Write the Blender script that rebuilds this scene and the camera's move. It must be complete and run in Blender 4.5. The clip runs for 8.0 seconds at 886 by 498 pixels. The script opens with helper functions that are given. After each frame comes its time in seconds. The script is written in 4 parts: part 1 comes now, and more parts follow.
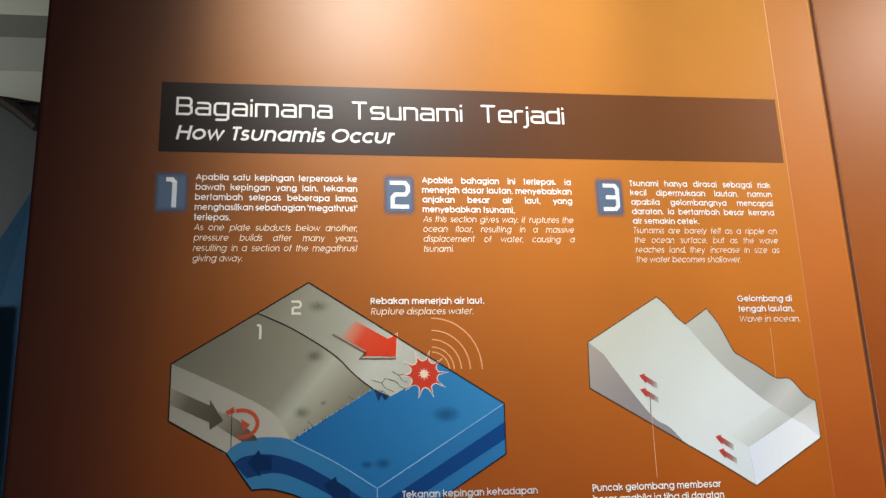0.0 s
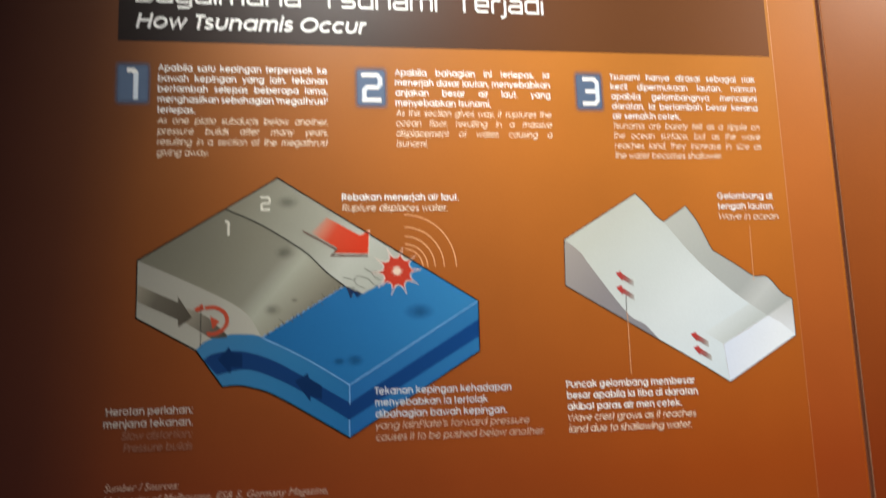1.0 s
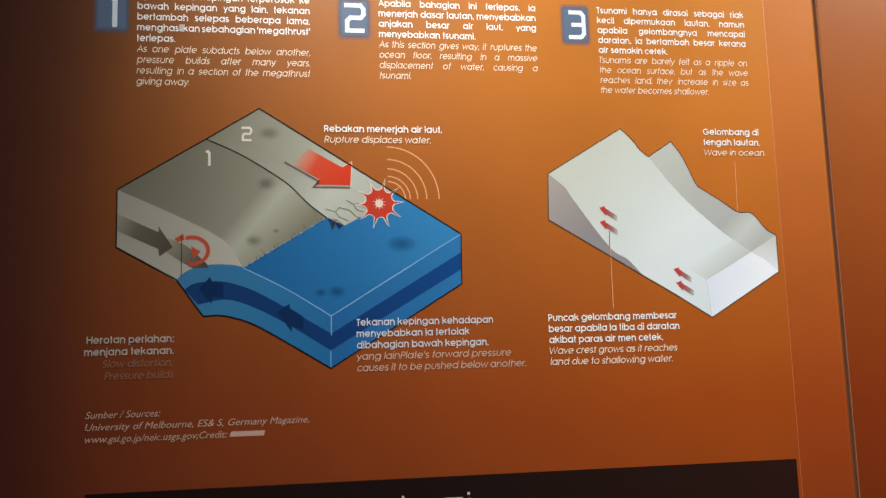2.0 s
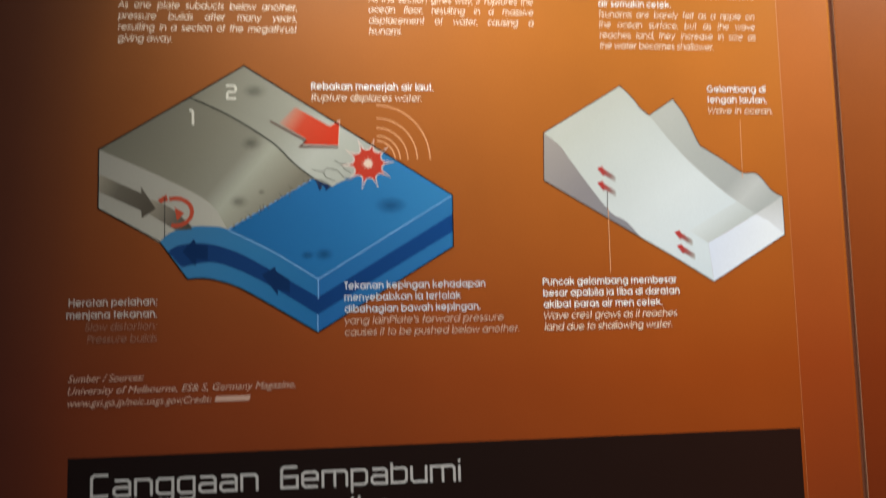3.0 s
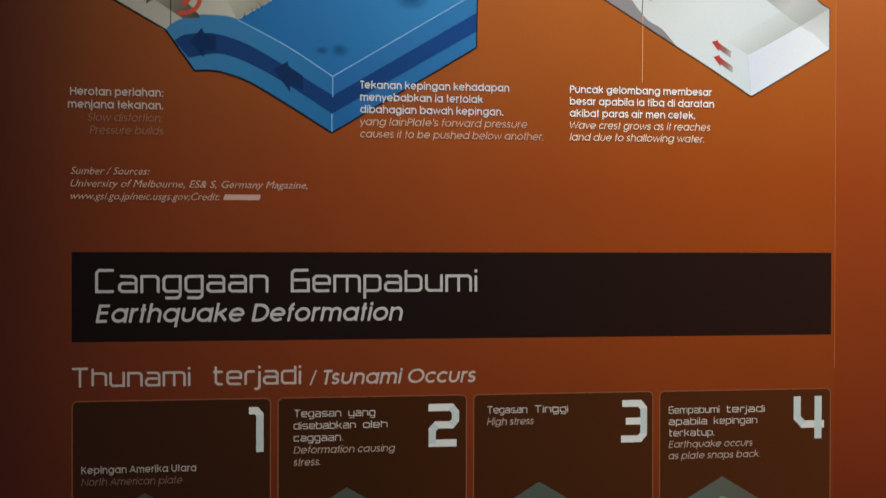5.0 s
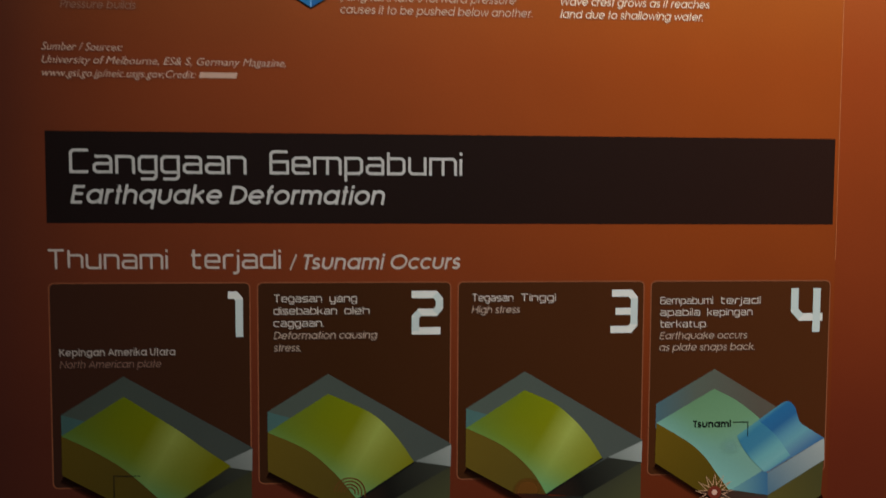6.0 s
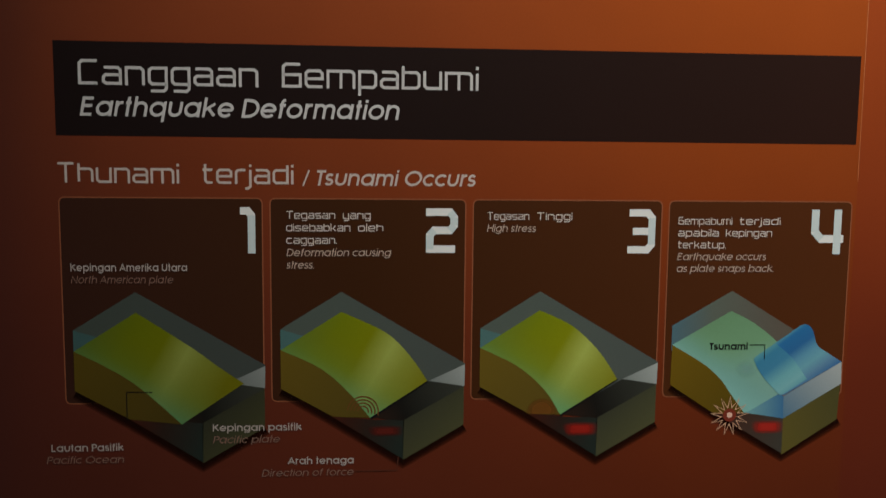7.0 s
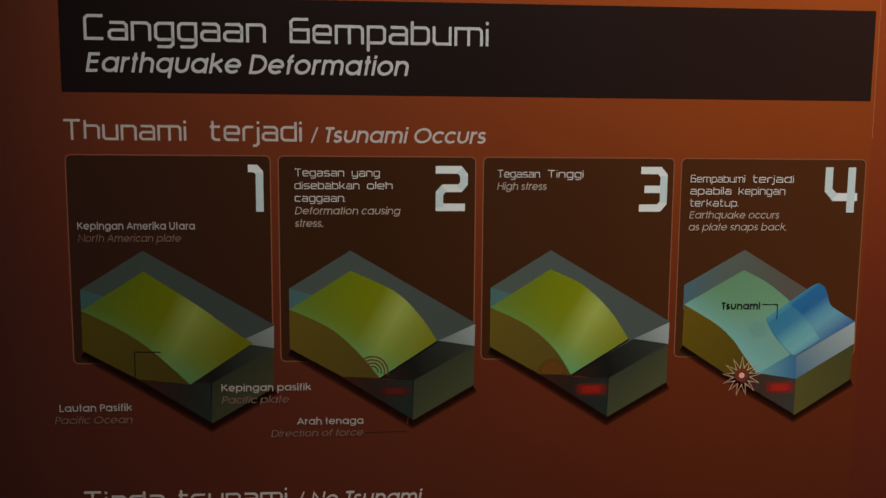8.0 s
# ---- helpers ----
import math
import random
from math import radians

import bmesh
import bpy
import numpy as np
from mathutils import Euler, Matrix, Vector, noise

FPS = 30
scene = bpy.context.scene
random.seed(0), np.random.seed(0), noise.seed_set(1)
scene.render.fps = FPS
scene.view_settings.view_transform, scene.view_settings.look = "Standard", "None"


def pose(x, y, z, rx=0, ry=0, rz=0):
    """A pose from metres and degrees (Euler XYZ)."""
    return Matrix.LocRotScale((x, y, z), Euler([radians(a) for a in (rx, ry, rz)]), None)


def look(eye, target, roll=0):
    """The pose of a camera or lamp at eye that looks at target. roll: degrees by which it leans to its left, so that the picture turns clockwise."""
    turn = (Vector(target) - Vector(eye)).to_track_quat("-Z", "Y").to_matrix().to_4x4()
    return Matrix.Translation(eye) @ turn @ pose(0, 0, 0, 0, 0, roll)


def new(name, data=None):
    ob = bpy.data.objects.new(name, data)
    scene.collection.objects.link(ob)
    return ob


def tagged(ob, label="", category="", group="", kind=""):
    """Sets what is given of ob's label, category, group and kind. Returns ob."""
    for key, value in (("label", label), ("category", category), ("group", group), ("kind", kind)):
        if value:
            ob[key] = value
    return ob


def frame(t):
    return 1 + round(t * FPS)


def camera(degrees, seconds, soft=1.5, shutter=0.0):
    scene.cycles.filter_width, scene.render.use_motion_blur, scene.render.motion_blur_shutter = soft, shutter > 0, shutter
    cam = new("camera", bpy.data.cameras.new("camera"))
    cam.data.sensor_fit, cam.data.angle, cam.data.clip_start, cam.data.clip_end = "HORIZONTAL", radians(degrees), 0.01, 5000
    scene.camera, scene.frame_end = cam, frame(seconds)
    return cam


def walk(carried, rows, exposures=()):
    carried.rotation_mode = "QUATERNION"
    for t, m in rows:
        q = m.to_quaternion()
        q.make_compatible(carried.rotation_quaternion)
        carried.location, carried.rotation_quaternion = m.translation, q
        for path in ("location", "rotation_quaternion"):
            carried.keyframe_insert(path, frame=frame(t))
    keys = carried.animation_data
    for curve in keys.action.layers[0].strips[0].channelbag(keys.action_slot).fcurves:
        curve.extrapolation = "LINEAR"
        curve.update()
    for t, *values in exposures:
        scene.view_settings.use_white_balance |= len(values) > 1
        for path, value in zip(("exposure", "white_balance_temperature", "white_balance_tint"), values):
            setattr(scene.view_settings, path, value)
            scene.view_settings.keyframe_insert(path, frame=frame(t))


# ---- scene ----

# ---- camera and its walk ----
cam = camera(53.3, 8.0, soft=1.4, shutter=0.5)
# seconds, x, y, z, yaw, pitch, roll
ROWS = [
    (0.0, 0.2277, -1.2122, 1.5093, -8.22, 15.21, -1.94),
    (0.2, 0.2331, -1.2092, 1.5090, -7.96, 14.82, -1.99),
    (0.5, 0.2360, -1.2007, 1.5064, -8.55, 13.35, -2.31),
    (0.7, 0.2407, -1.1933, 1.5012, -8.51, 12.04, -2.30),
    (1.0, 0.2505, -1.1794, 1.4881, -8.88, 9.75, -2.08),
    (1.2, 0.2554, -1.1698, 1.4764, -9.38, 8.30, -1.78),
    (1.5, 0.2625, -1.1620, 1.4591, -9.41, 7.66, -1.90),
    (1.7, 0.2651, -1.1720, 1.4475, -9.31, 7.56, -1.78),
    (2.8, 0.3051, -1.1511, 1.4414, -7.72, 7.04, -1.83),
    (3.0, 0.3198, -1.1412, 1.4350, -7.32, 5.69, -1.54),
    (3.2, 0.3328, -1.1364, 1.4213, -6.75, 4.09, -1.42),
    (3.5, 0.3447, -1.1324, 1.4015, -6.21, 3.14, -0.72),
    (3.7, 0.3483, -1.1276, 1.3893, -5.78, 2.72, -0.38),
    (4.0, 0.3459, -1.1208, 1.3708, -5.37, 1.87, -0.11),
    (4.2, 0.3409, -1.1151, 1.3553, -5.39, 1.37, -0.37),
    (5.3, 0.3102, -1.0742, 1.2933, -7.03, -0.59, 0.07),
    (5.5, 0.3171, -1.0811, 1.2791, -7.18, -0.88, -0.12),
    (5.8, 0.3462, -1.0672, 1.2518, -5.04, -3.03, 0.30),
    (6.0, 0.3671, -1.0535, 1.2321, -4.98, -3.70, 0.29),
    (6.2, 0.3751, -1.0505, 1.2176, -4.12, -3.80, 0.85),
    (6.5, 0.3660, -1.0435, 1.2005, -4.11, -4.97, 0.78),
    (6.7, 0.3599, -1.0417, 1.1901, -4.58, -5.64, 0.42),
    (7.0, 0.3579, -1.0410, 1.1791, -4.61, -6.23, 0.60),
    (7.2, 0.3577, -1.0397, 1.1724, -4.72, -6.75, 0.50),
    (7.5, 0.3589, -1.0333, 1.1569, -4.59, -7.07, 0.08),
    (7.7, 0.3553, -1.0358, 1.1508, -4.50, -6.95, 0.25),
    (8.0, 0.3499, -1.0348, 1.1411, -4.46, -6.90, 0.44),
]
walk(cam, [(t, pose(x, y, z, 90 + pitch, 0, yaw) @ pose(0, 0, 0, 0, 0, roll)) for t, x, y, z, yaw, pitch, roll in ROWS])

# ---- world and lights ----
world = bpy.data.worlds.new("world")
scene.world = world
world.use_nodes = True
world.node_tree.nodes["Background"].inputs["Color"].default_value = (0.9, 0.8, 0.7, 1)
world.node_tree.nodes["Background"].inputs["Strength"].default_value = 0.02


def spot(name, place, target, power, colour, cone, blend, radius):
    data = bpy.data.lights.new(name, "SPOT")
    data.energy, data.color, data.spot_size, data.spot_blend, data.shadow_soft_size = power, colour, radians(cone), blend, radius
    new(name, data).matrix_world = look(place, target)


def ceiling_panel(name, place, power, colour, wide, deep):
    data = bpy.data.lights.new(name, "AREA")
    data.energy, data.color, data.shape, data.size, data.size_y = power, colour, "RECTANGLE", wide, deep
    new(name, data).matrix_world = pose(*place)


# warm track spot over the visitor's shoulder, and an added panel filling in the hall's weaker light
spot("track_spot", (0.36, -1.72, 3.30), (1.32, 0.0, 1.62), 306, (1.0, 0.98, 0.94), 82, 1.0, 0.20)
spot("wall_washer", (0.34, -0.55, 3.30), (0.37, 0.0, 2.50), 140, (1.0, 0.95, 0.86), 37, 0.5, 0.04)
# unseen fill that brightens the right and lower part of the board
ceiling_panel("hall_fill", (2.95, -1.85, 3.38), 90, (1.0, 0.95, 0.88), 0.8, 0.7)
# lamp added out of view to lift the ceiling and wall behind the board
spot("backdrop_fill", (-2.3, 1.9, 2.3), (-1.1, 2.9, 2.55), 55, (0.95, 1.0, 0.90), 172, 0.6, 0.15)


# ---- materials ----
def lin(code, gain=1.0):
    """A linear colour from a hex code."""
    out = []
    for n in (0, 2, 4):
        c = int(code[n:n + 2], 16) / 255
        out.append(min(0.9, gain * (c / 12.92 if c <= 0.04045 else ((c + 0.055) / 1.055) ** 2.4)))
    return (*out, 1)


def mm(text):
    """Places on the board, in metres, from millimetres 'across,up'."""
    return [tuple(float(v) / 1000 for v in pair.split(",")) for pair in text.split()]


def fresh(name, rough=0.4, metal=0.0, bump=0.0, scale=200.0, gloss=0.25):
    """A node material with its principled shader, a two-scale noise factor and fine relief."""
    mat = bpy.data.materials.new(name)
    mat.use_nodes = True
    tree = mat.node_tree
    bsdf = tree.nodes["Principled BSDF"]
    bsdf.inputs["Roughness"].default_value, bsdf.inputs["Metallic"].default_value = rough, metal
    bsdf.inputs["Specular IOR Level"].default_value = 0.5 if metal else gloss
    coord = tree.nodes.new("ShaderNodeTexCoord")
    fine = tree.nodes.new("ShaderNodeTexNoise")
    fine.inputs["Scale"].default_value, fine.inputs["Detail"].default_value = scale, 3
    wide = tree.nodes.new("ShaderNodeTexNoise")
    wide.inputs["Scale"].default_value, wide.inputs["Detail"].default_value = scale / 45, 4
    for tex in (fine, wide):
        tree.links.new(coord.outputs["Object"], tex.inputs["Vector"])
    both = tree.nodes.new("ShaderNodeMath")
    both.operation = "ADD"
    tree.links.new(fine.outputs["Fac"], both.inputs[0])
    tree.links.new(wide.outputs["Fac"], both.inputs[1])
    if bump:
        relief = tree.nodes.new("ShaderNodeBump")
        relief.inputs["Strength"].default_value, relief.inputs["Distance"].default_value = bump, 0.0004
        tree.links.new(both.outputs[0], relief.inputs["Height"])
        tree.links.new(relief.outputs["Normal"], bsdf.inputs["Normal"])
    return mat, tree, bsdf, coord, both


def varied(tree, bsdf, both, colour_socket, amount):
    """Base colour from a socket, made uneven by the noise."""
    spread = tree.nodes.new("ShaderNodeMapRange")
    spread.inputs["From Min"].default_value, spread.inputs["From Max"].default_value = 0.7, 1.3
    spread.inputs["To Min"].default_value, spread.inputs["To Max"].default_value = 1 - amount, 1 + amount
    tree.links.new(both.outputs[0], spread.inputs["Value"])
    mix = tree.nodes.new("ShaderNodeVectorMath")
    mix.operation = "SCALE"
    tree.links.new(colour_socket, mix.inputs[0])
    tree.links.new(spread.outputs["Result"], mix.inputs["Scale"])
    tree.links.new(mix.outputs["Vector"], bsdf.inputs["Base Color"])


def plain(name, colour, rough=0.4, metal=0.0, amount=0.06, bump=0.0, scale=200.0):
    mat, tree, bsdf, coord, both = fresh(name, rough, metal, bump, scale)
    rgb = tree.nodes.new("ShaderNodeRGB")
    rgb.outputs[0].default_value = colour
    varied(tree, bsdf, both, rgb.outputs[0], amount)
    return mat


def ramp_node(tree, stops):
    node = tree.nodes.new("ShaderNodeValToRGB")
    ramp = node.color_ramp
    while len(ramp.elements) < len(stops):
        ramp.elements.new(0.5)
    for element, (at, colour) in zip(ramp.elements, stops):
        element.position, element.color = at, colour
    return node


def along(tree, coord, p0, p1):
    """0 to 1 from place p0 to p1 on the board."""
    (x0, z0), (x1, z1) = p0, p1
    span = (x1 - x0) ** 2 + (z1 - z0) ** 2
    dot = tree.nodes.new("ShaderNodeVectorMath")
    dot.operation = "DOT_PRODUCT"
    dot.inputs[1].default_value = ((x1 - x0) / span, 0, (z1 - z0) / span)
    tree.links.new(coord.outputs["Object"], dot.inputs[0])
    less = tree.nodes.new("ShaderNodeMath")
    less.operation = "SUBTRACT"
    less.inputs[1].default_value = (x0 * (x1 - x0) + z0 * (z1 - z0)) / span
    tree.links.new(dot.outputs["Value"], less.inputs[0])
    return less.outputs[0]


INK_ROUGH = 0.31


def ink(name, stops, p0, p1, wash=None):
    """Printed ink that runs through the stops from p0 to p1; a wash of stops with alpha may lie over it."""
    mat, tree, bsdf, coord, both = fresh(name, INK_ROUGH, 0, 0.03, 420)
    node = ramp_node(tree, stops)
    tree.links.new(along(tree, coord, p0, p1), node.inputs["Fac"])
    colour = node.outputs["Color"]
    if wash:
        over = ramp_node(tree, wash[0])
        tree.links.new(along(tree, coord, wash[1], wash[2]), over.inputs["Fac"])
        mix = tree.nodes.new("ShaderNodeMix")
        mix.data_type = "RGBA"
        tree.links.new(over.outputs["Alpha"], mix.inputs["Factor"])
        tree.links.new(colour, mix.inputs["A"])
        tree.links.new(over.outputs["Color"], mix.inputs["B"])
        colour = mix.outputs["Result"]
    varied(tree, bsdf, both, colour, 0.035)
    return mat


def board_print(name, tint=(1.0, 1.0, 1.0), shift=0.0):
    """The board's ground: orange above, dark red below, darker towards the left, near-black brown at that margin."""
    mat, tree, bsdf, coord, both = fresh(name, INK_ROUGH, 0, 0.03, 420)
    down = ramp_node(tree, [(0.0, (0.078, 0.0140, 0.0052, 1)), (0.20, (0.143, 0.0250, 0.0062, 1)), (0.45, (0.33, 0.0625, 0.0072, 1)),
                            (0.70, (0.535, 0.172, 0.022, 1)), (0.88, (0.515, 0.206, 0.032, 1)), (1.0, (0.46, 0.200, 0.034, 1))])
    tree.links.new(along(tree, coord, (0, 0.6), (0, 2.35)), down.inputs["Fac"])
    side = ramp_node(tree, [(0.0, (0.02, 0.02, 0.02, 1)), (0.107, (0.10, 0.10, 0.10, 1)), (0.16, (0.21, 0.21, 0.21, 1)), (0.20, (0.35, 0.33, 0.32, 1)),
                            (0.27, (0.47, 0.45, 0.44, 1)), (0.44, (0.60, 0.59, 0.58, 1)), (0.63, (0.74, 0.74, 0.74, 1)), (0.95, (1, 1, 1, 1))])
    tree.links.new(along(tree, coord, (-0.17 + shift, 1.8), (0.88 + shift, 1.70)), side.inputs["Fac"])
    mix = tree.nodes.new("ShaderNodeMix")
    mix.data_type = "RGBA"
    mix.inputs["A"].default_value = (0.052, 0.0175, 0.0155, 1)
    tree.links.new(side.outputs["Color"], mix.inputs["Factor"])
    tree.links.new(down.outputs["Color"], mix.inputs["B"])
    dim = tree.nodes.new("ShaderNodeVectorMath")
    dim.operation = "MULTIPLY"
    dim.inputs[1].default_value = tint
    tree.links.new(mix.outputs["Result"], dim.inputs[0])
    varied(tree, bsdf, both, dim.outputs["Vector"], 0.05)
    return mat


def flat_ink(name, code, gain=1.0):
    return plain(name, lin(code, gain), INK_ROUGH, 0, 0.03, 0.03, 420)


def soft_ink(name, colour, centre, reach, strength=0.9, core=0.35, square=False):
    """Airbrushed ink that thins out towards its rim, round or square."""
    mat, tree, bsdf, coord, both = fresh(name, INK_ROUGH, 0, 0.03, 420)
    move = tree.nodes.new("ShaderNodeMapping")
    move.vector_type = "TEXTURE"
    move.inputs["Location"].default_value = (centre[0], 0, centre[1])
    move.inputs["Scale"].default_value = (reach[0], 1e6, reach[1])
    tree.links.new(coord.outputs["Object"], move.inputs["Vector"])
    if square:
        split = tree.nodes.new("ShaderNodeSeparateXYZ")
        tree.links.new(move.outputs["Vector"], split.inputs[0])
        ways = []
        for axis in ("X", "Z"):
            node = tree.nodes.new("ShaderNodeMath")
            node.operation = "ABSOLUTE"
            tree.links.new(split.outputs[axis], node.inputs[0])
            ways.append(node.outputs[0])
    else:
        node = tree.nodes.new("ShaderNodeVectorMath")
        node.operation = "LENGTH"
        tree.links.new(move.outputs["Vector"], node.inputs[0])
        ways = [node.outputs["Value"]]
    alpha = None
    for way in ways:
        fall = tree.nodes.new("ShaderNodeMapRange")
        fall.interpolation_type = "SMOOTHSTEP"
        fall.inputs["From Min"].default_value, fall.inputs["From Max"].default_value = core, 1.0
        fall.inputs["To Min"].default_value, fall.inputs["To Max"].default_value = strength if alpha is None else 1.0, 0.0
        tree.links.new(way, fall.inputs["Value"])
        if alpha is None:
            alpha = fall.outputs["Result"]
        else:
            product = tree.nodes.new("ShaderNodeMath")
            product.operation = "MULTIPLY"
            tree.links.new(alpha, product.inputs[0])
            tree.links.new(fall.outputs["Result"], product.inputs[1])
            alpha = product.outputs[0]
    tree.links.new(alpha, bsdf.inputs["Alpha"])
    rgb = tree.nodes.new("ShaderNodeRGB")
    rgb.outputs[0].default_value = colour
    varied(tree, bsdf, both, rgb.outputs[0], 0.03)
    return mat


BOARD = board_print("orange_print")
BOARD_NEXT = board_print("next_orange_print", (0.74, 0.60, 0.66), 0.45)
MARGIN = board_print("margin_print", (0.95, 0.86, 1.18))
BANNER_TOP = ink("brown_banner_ink", [(0.0, (0.014, 0.0085, 0.0075, 1)), (0.35, (0.030, 0.016, 0.011, 1)), (0.7, (0.120, 0.043, 0.013, 1)), (1.0, (0.19, 0.064, 0.016, 1))], (0, 2.04), (0.946, 2.02))
BANNER_LOW = ink("black_brown_banner_ink", [(0.0, (0.0105, 0.0062, 0.0060, 1)), (0.5, (0.0125, 0.0062, 0.0050, 1)), (1.0, (0.022, 0.0080, 0.0052, 1))], (0, 1.25), (0.946, 1.25))
WHITE = plain("white_ink", (0.86, 0.86, 0.84, 1), INK_ROUGH, 0, 0.02)
CREAM = plain("pale_ink", (0.84, 0.70, 0.56, 1), INK_ROUGH, 0, 0.03)
CREAM_MID = plain("soft_pale_ink", (0.56, 0.38, 0.29, 1), INK_ROUGH, 0, 0.03)
TITLE_GREY = plain("light_grey_title_ink", (0.47, 0.465, 0.45, 1), INK_ROUGH, 0, 0.03)
CREAM_LOW = plain("dim_pale_ink", (0.50, 0.33, 0.26, 1), INK_ROUGH, 0, 0.03)
FAINT_UP = plain("soft_faint_ink", (0.27, 0.135, 0.095, 1), INK_ROUGH, 0, 0.03)
FAINT = plain("faint_ink", (0.20, 0.115, 0.088, 1), INK_ROUGH, 0, 0.03)
NOTE_WHITE = plain("bluish_white_ink", (0.58, 0.60, 0.64, 1), INK_ROUGH, 0, 0.03)
GREY_TEXT = plain("grey_ink", (0.46, 0.40, 0.36, 1), INK_ROUGH, 0, 0.03)
SHEET_LINE = ink("sheet_line_ink", [(0.0, (0.36, 0.11, 0.04, 1)), (0.4, (0.50, 0.18, 0.07, 1)), (1.0, (0.78, 0.45, 0.27, 1))], (0, 1.2), (0, 2.2))
LINE = plain("orange_line_ink", (0.68, 0.34, 0.17, 1), INK_ROUGH, 0, 0.03)
CARD_THIN = plain("card_thin_ink", (0.42, 0.32, 0.26, 1), INK_ROUGH, 0, 0.03)
FAINT_LINE = plain("faint_line_ink", (0.085, 0.028, 0.017, 1), INK_ROUGH, 0, 0.03)
CARD_TEXT = plain("card_text_ink", (0.56, 0.50, 0.45, 1), INK_ROUGH, 0, 0.03)
CARD_LINE = plain("card_line_ink", (0.235, 0.078, 0.036, 1), INK_ROUGH, 0, 0.03)
BLACK = plain("black_ink", (0.006, 0.006, 0.007, 1), INK_ROUGH, 0, 0.03)
RED = flat_ink("red_ink", "b83a28")
# lighter colour that stands for the glint on the next board's edge
EDGE_GLINT = plain("edge_glint_paint", (0.34, 0.17, 0.10, 1), 0.3, 0.0, 0.05)
DARK = plain("dark_gap_paint", (0.022, 0.012, 0.010, 1), 0.6)
JOINT = plain("brown_joint_rubber", (0.115, 0.034, 0.015, 1), 0.8)
CARPET = plain("charcoal_carpet", (0.045, 0.042, 0.045, 1), 0.95, 0, 0.35, 0.6, 300)
WALL_PAINT = plain("slate_wall_paint", (0.085, 0.089, 0.10, 1), 0.7, 0, 0.10, 0.1, 60)
BEAM_PAINT = plain("dark_grey_beam_paint", (0.36, 0.36, 0.34, 1), 0.7, 0, 0.08, 0.1, 60)
CEILING_PAINT = plain("grey_ceiling_paint", (0.55, 0.55, 0.50, 1), 0.8, 0, 0.06, 0.1, 60)


# ---- mesh helpers ----
STEP = 0.00008


def part(name, bm, material, parent, label=""):
    """Links a bmesh as one mesh object under a thing or a part."""
    mesh = bpy.data.meshes.new(name)
    bm.to_mesh(mesh)
    bm.free()
    mesh.materials.append(material)
    ob = new(name, mesh)
    if parent is not None:
        ob.parent = parent
        ob.matrix_parent_inverse = Matrix.Translation(-parent.location) if parent.type == "EMPTY" else Matrix()
    return tagged(ob, label)


def thing(name, place, label, category, group="", kind=""):
    ob = new(name)
    ob.location = place
    return tagged(ob, label, category, group, kind)


def box(bm, x0, x1, y0, y1, z0, z1, bevel=0.0):
    made = bmesh.ops.create_cube(bm, size=1, matrix=Matrix.Translation(((x0 + x1) / 2, (y0 + y1) / 2, (z0 + z1) / 2)) @ Matrix.Diagonal((x1 - x0, y1 - y0, z1 - z0, 1)))
    if bevel:
        edges = {e for v in made["verts"] for e in v.link_edges}
        bmesh.ops.bevel(bm, geom=list(edges), offset=bevel, segments=3, profile=0.5, affect="EDGES")
    return bm


def smooth(points, steps=6):
    """A Catmull-Rom curve through the points."""
    out = []
    for n in range(len(points) - 1):
        a, b, c, d = (Vector(points[max(0, min(len(points) - 1, n + k))]) for k in (-1, 0, 1, 2))
        for s in range(steps):
            t = s / steps
            out.append(tuple(0.5 * (2 * b + (c - a) * t + (2 * a - 5 * b + 4 * c - d) * t * t + (3 * b - a - 3 * c + d) * t ** 3)))
    return out + [tuple(points[-1])]


def outline(*chains, shift=(0, 0)):
    """A run of places from chains of millimetres; a chain that begins with ~ is a curve."""
    out = []
    for chain in chains:
        run = smooth(mm(chain[1:])) if chain[0] == "~" else mm(chain)
        for x, z in run:
            p = (x + shift[0], z + shift[1])
            if not out or (Vector(p) - Vector(out[-1])).length > 1e-5:
                out.append(p)
    if len(out) > 2 and (Vector(out[0]) - Vector(out[-1])).length < 1e-5:
        out.pop()
    return out


def area(points, layer, bm=None):
    """A printed patch of the board."""
    bm = bm or bmesh.new()
    face = bm.faces.new([bm.verts.new((x, -STEP * layer, z)) for x, z in points])
    face.normal_update()
    if face.normal.y > 0:
        face.normal_flip()
    bmesh.ops.triangulate(bm, faces=[face])
    return bm


def stroke(points, width, layer, bm=None, closed=False, taper=1.0):
    """A printed line of one width with mitred corners."""
    bm = bm or bmesh.new()
    pts = [Vector(p) for p in points]
    count, rail = len(pts), []
    for n, p in enumerate(pts):
        before = pts[n - 1] if n or closed else None
        after = pts[(n + 1) % count] if n < count - 1 or closed else None
        d0 = (p - before).normalized() if before is not None else (after - p).normalized()
        d1 = (after - p).normalized() if after is not None else d0
        normal = Vector((-d0.y - d1.y, d0.x + d1.x))
        normal = normal.normalized() if normal.length > 1e-6 else Vector((-d0.y, d0.x))
        reach = min(2.2, 1 / max(0.2, normal.dot(Vector((-d0.y, d0.x)))))
        half = width / 2 * (1 + (taper - 1) * n / max(1, count - 1))
        rail.append([bm.verts.new((q.x, -STEP * layer, q.y)) for q in (p + normal * reach * half, p - normal * reach * half)])
    for n in range(count if closed else count - 1):
        (a, b), (c, d) = rail[n], rail[(n + 1) % count]
        bm.faces.new((a, b, d, c))
    return bm


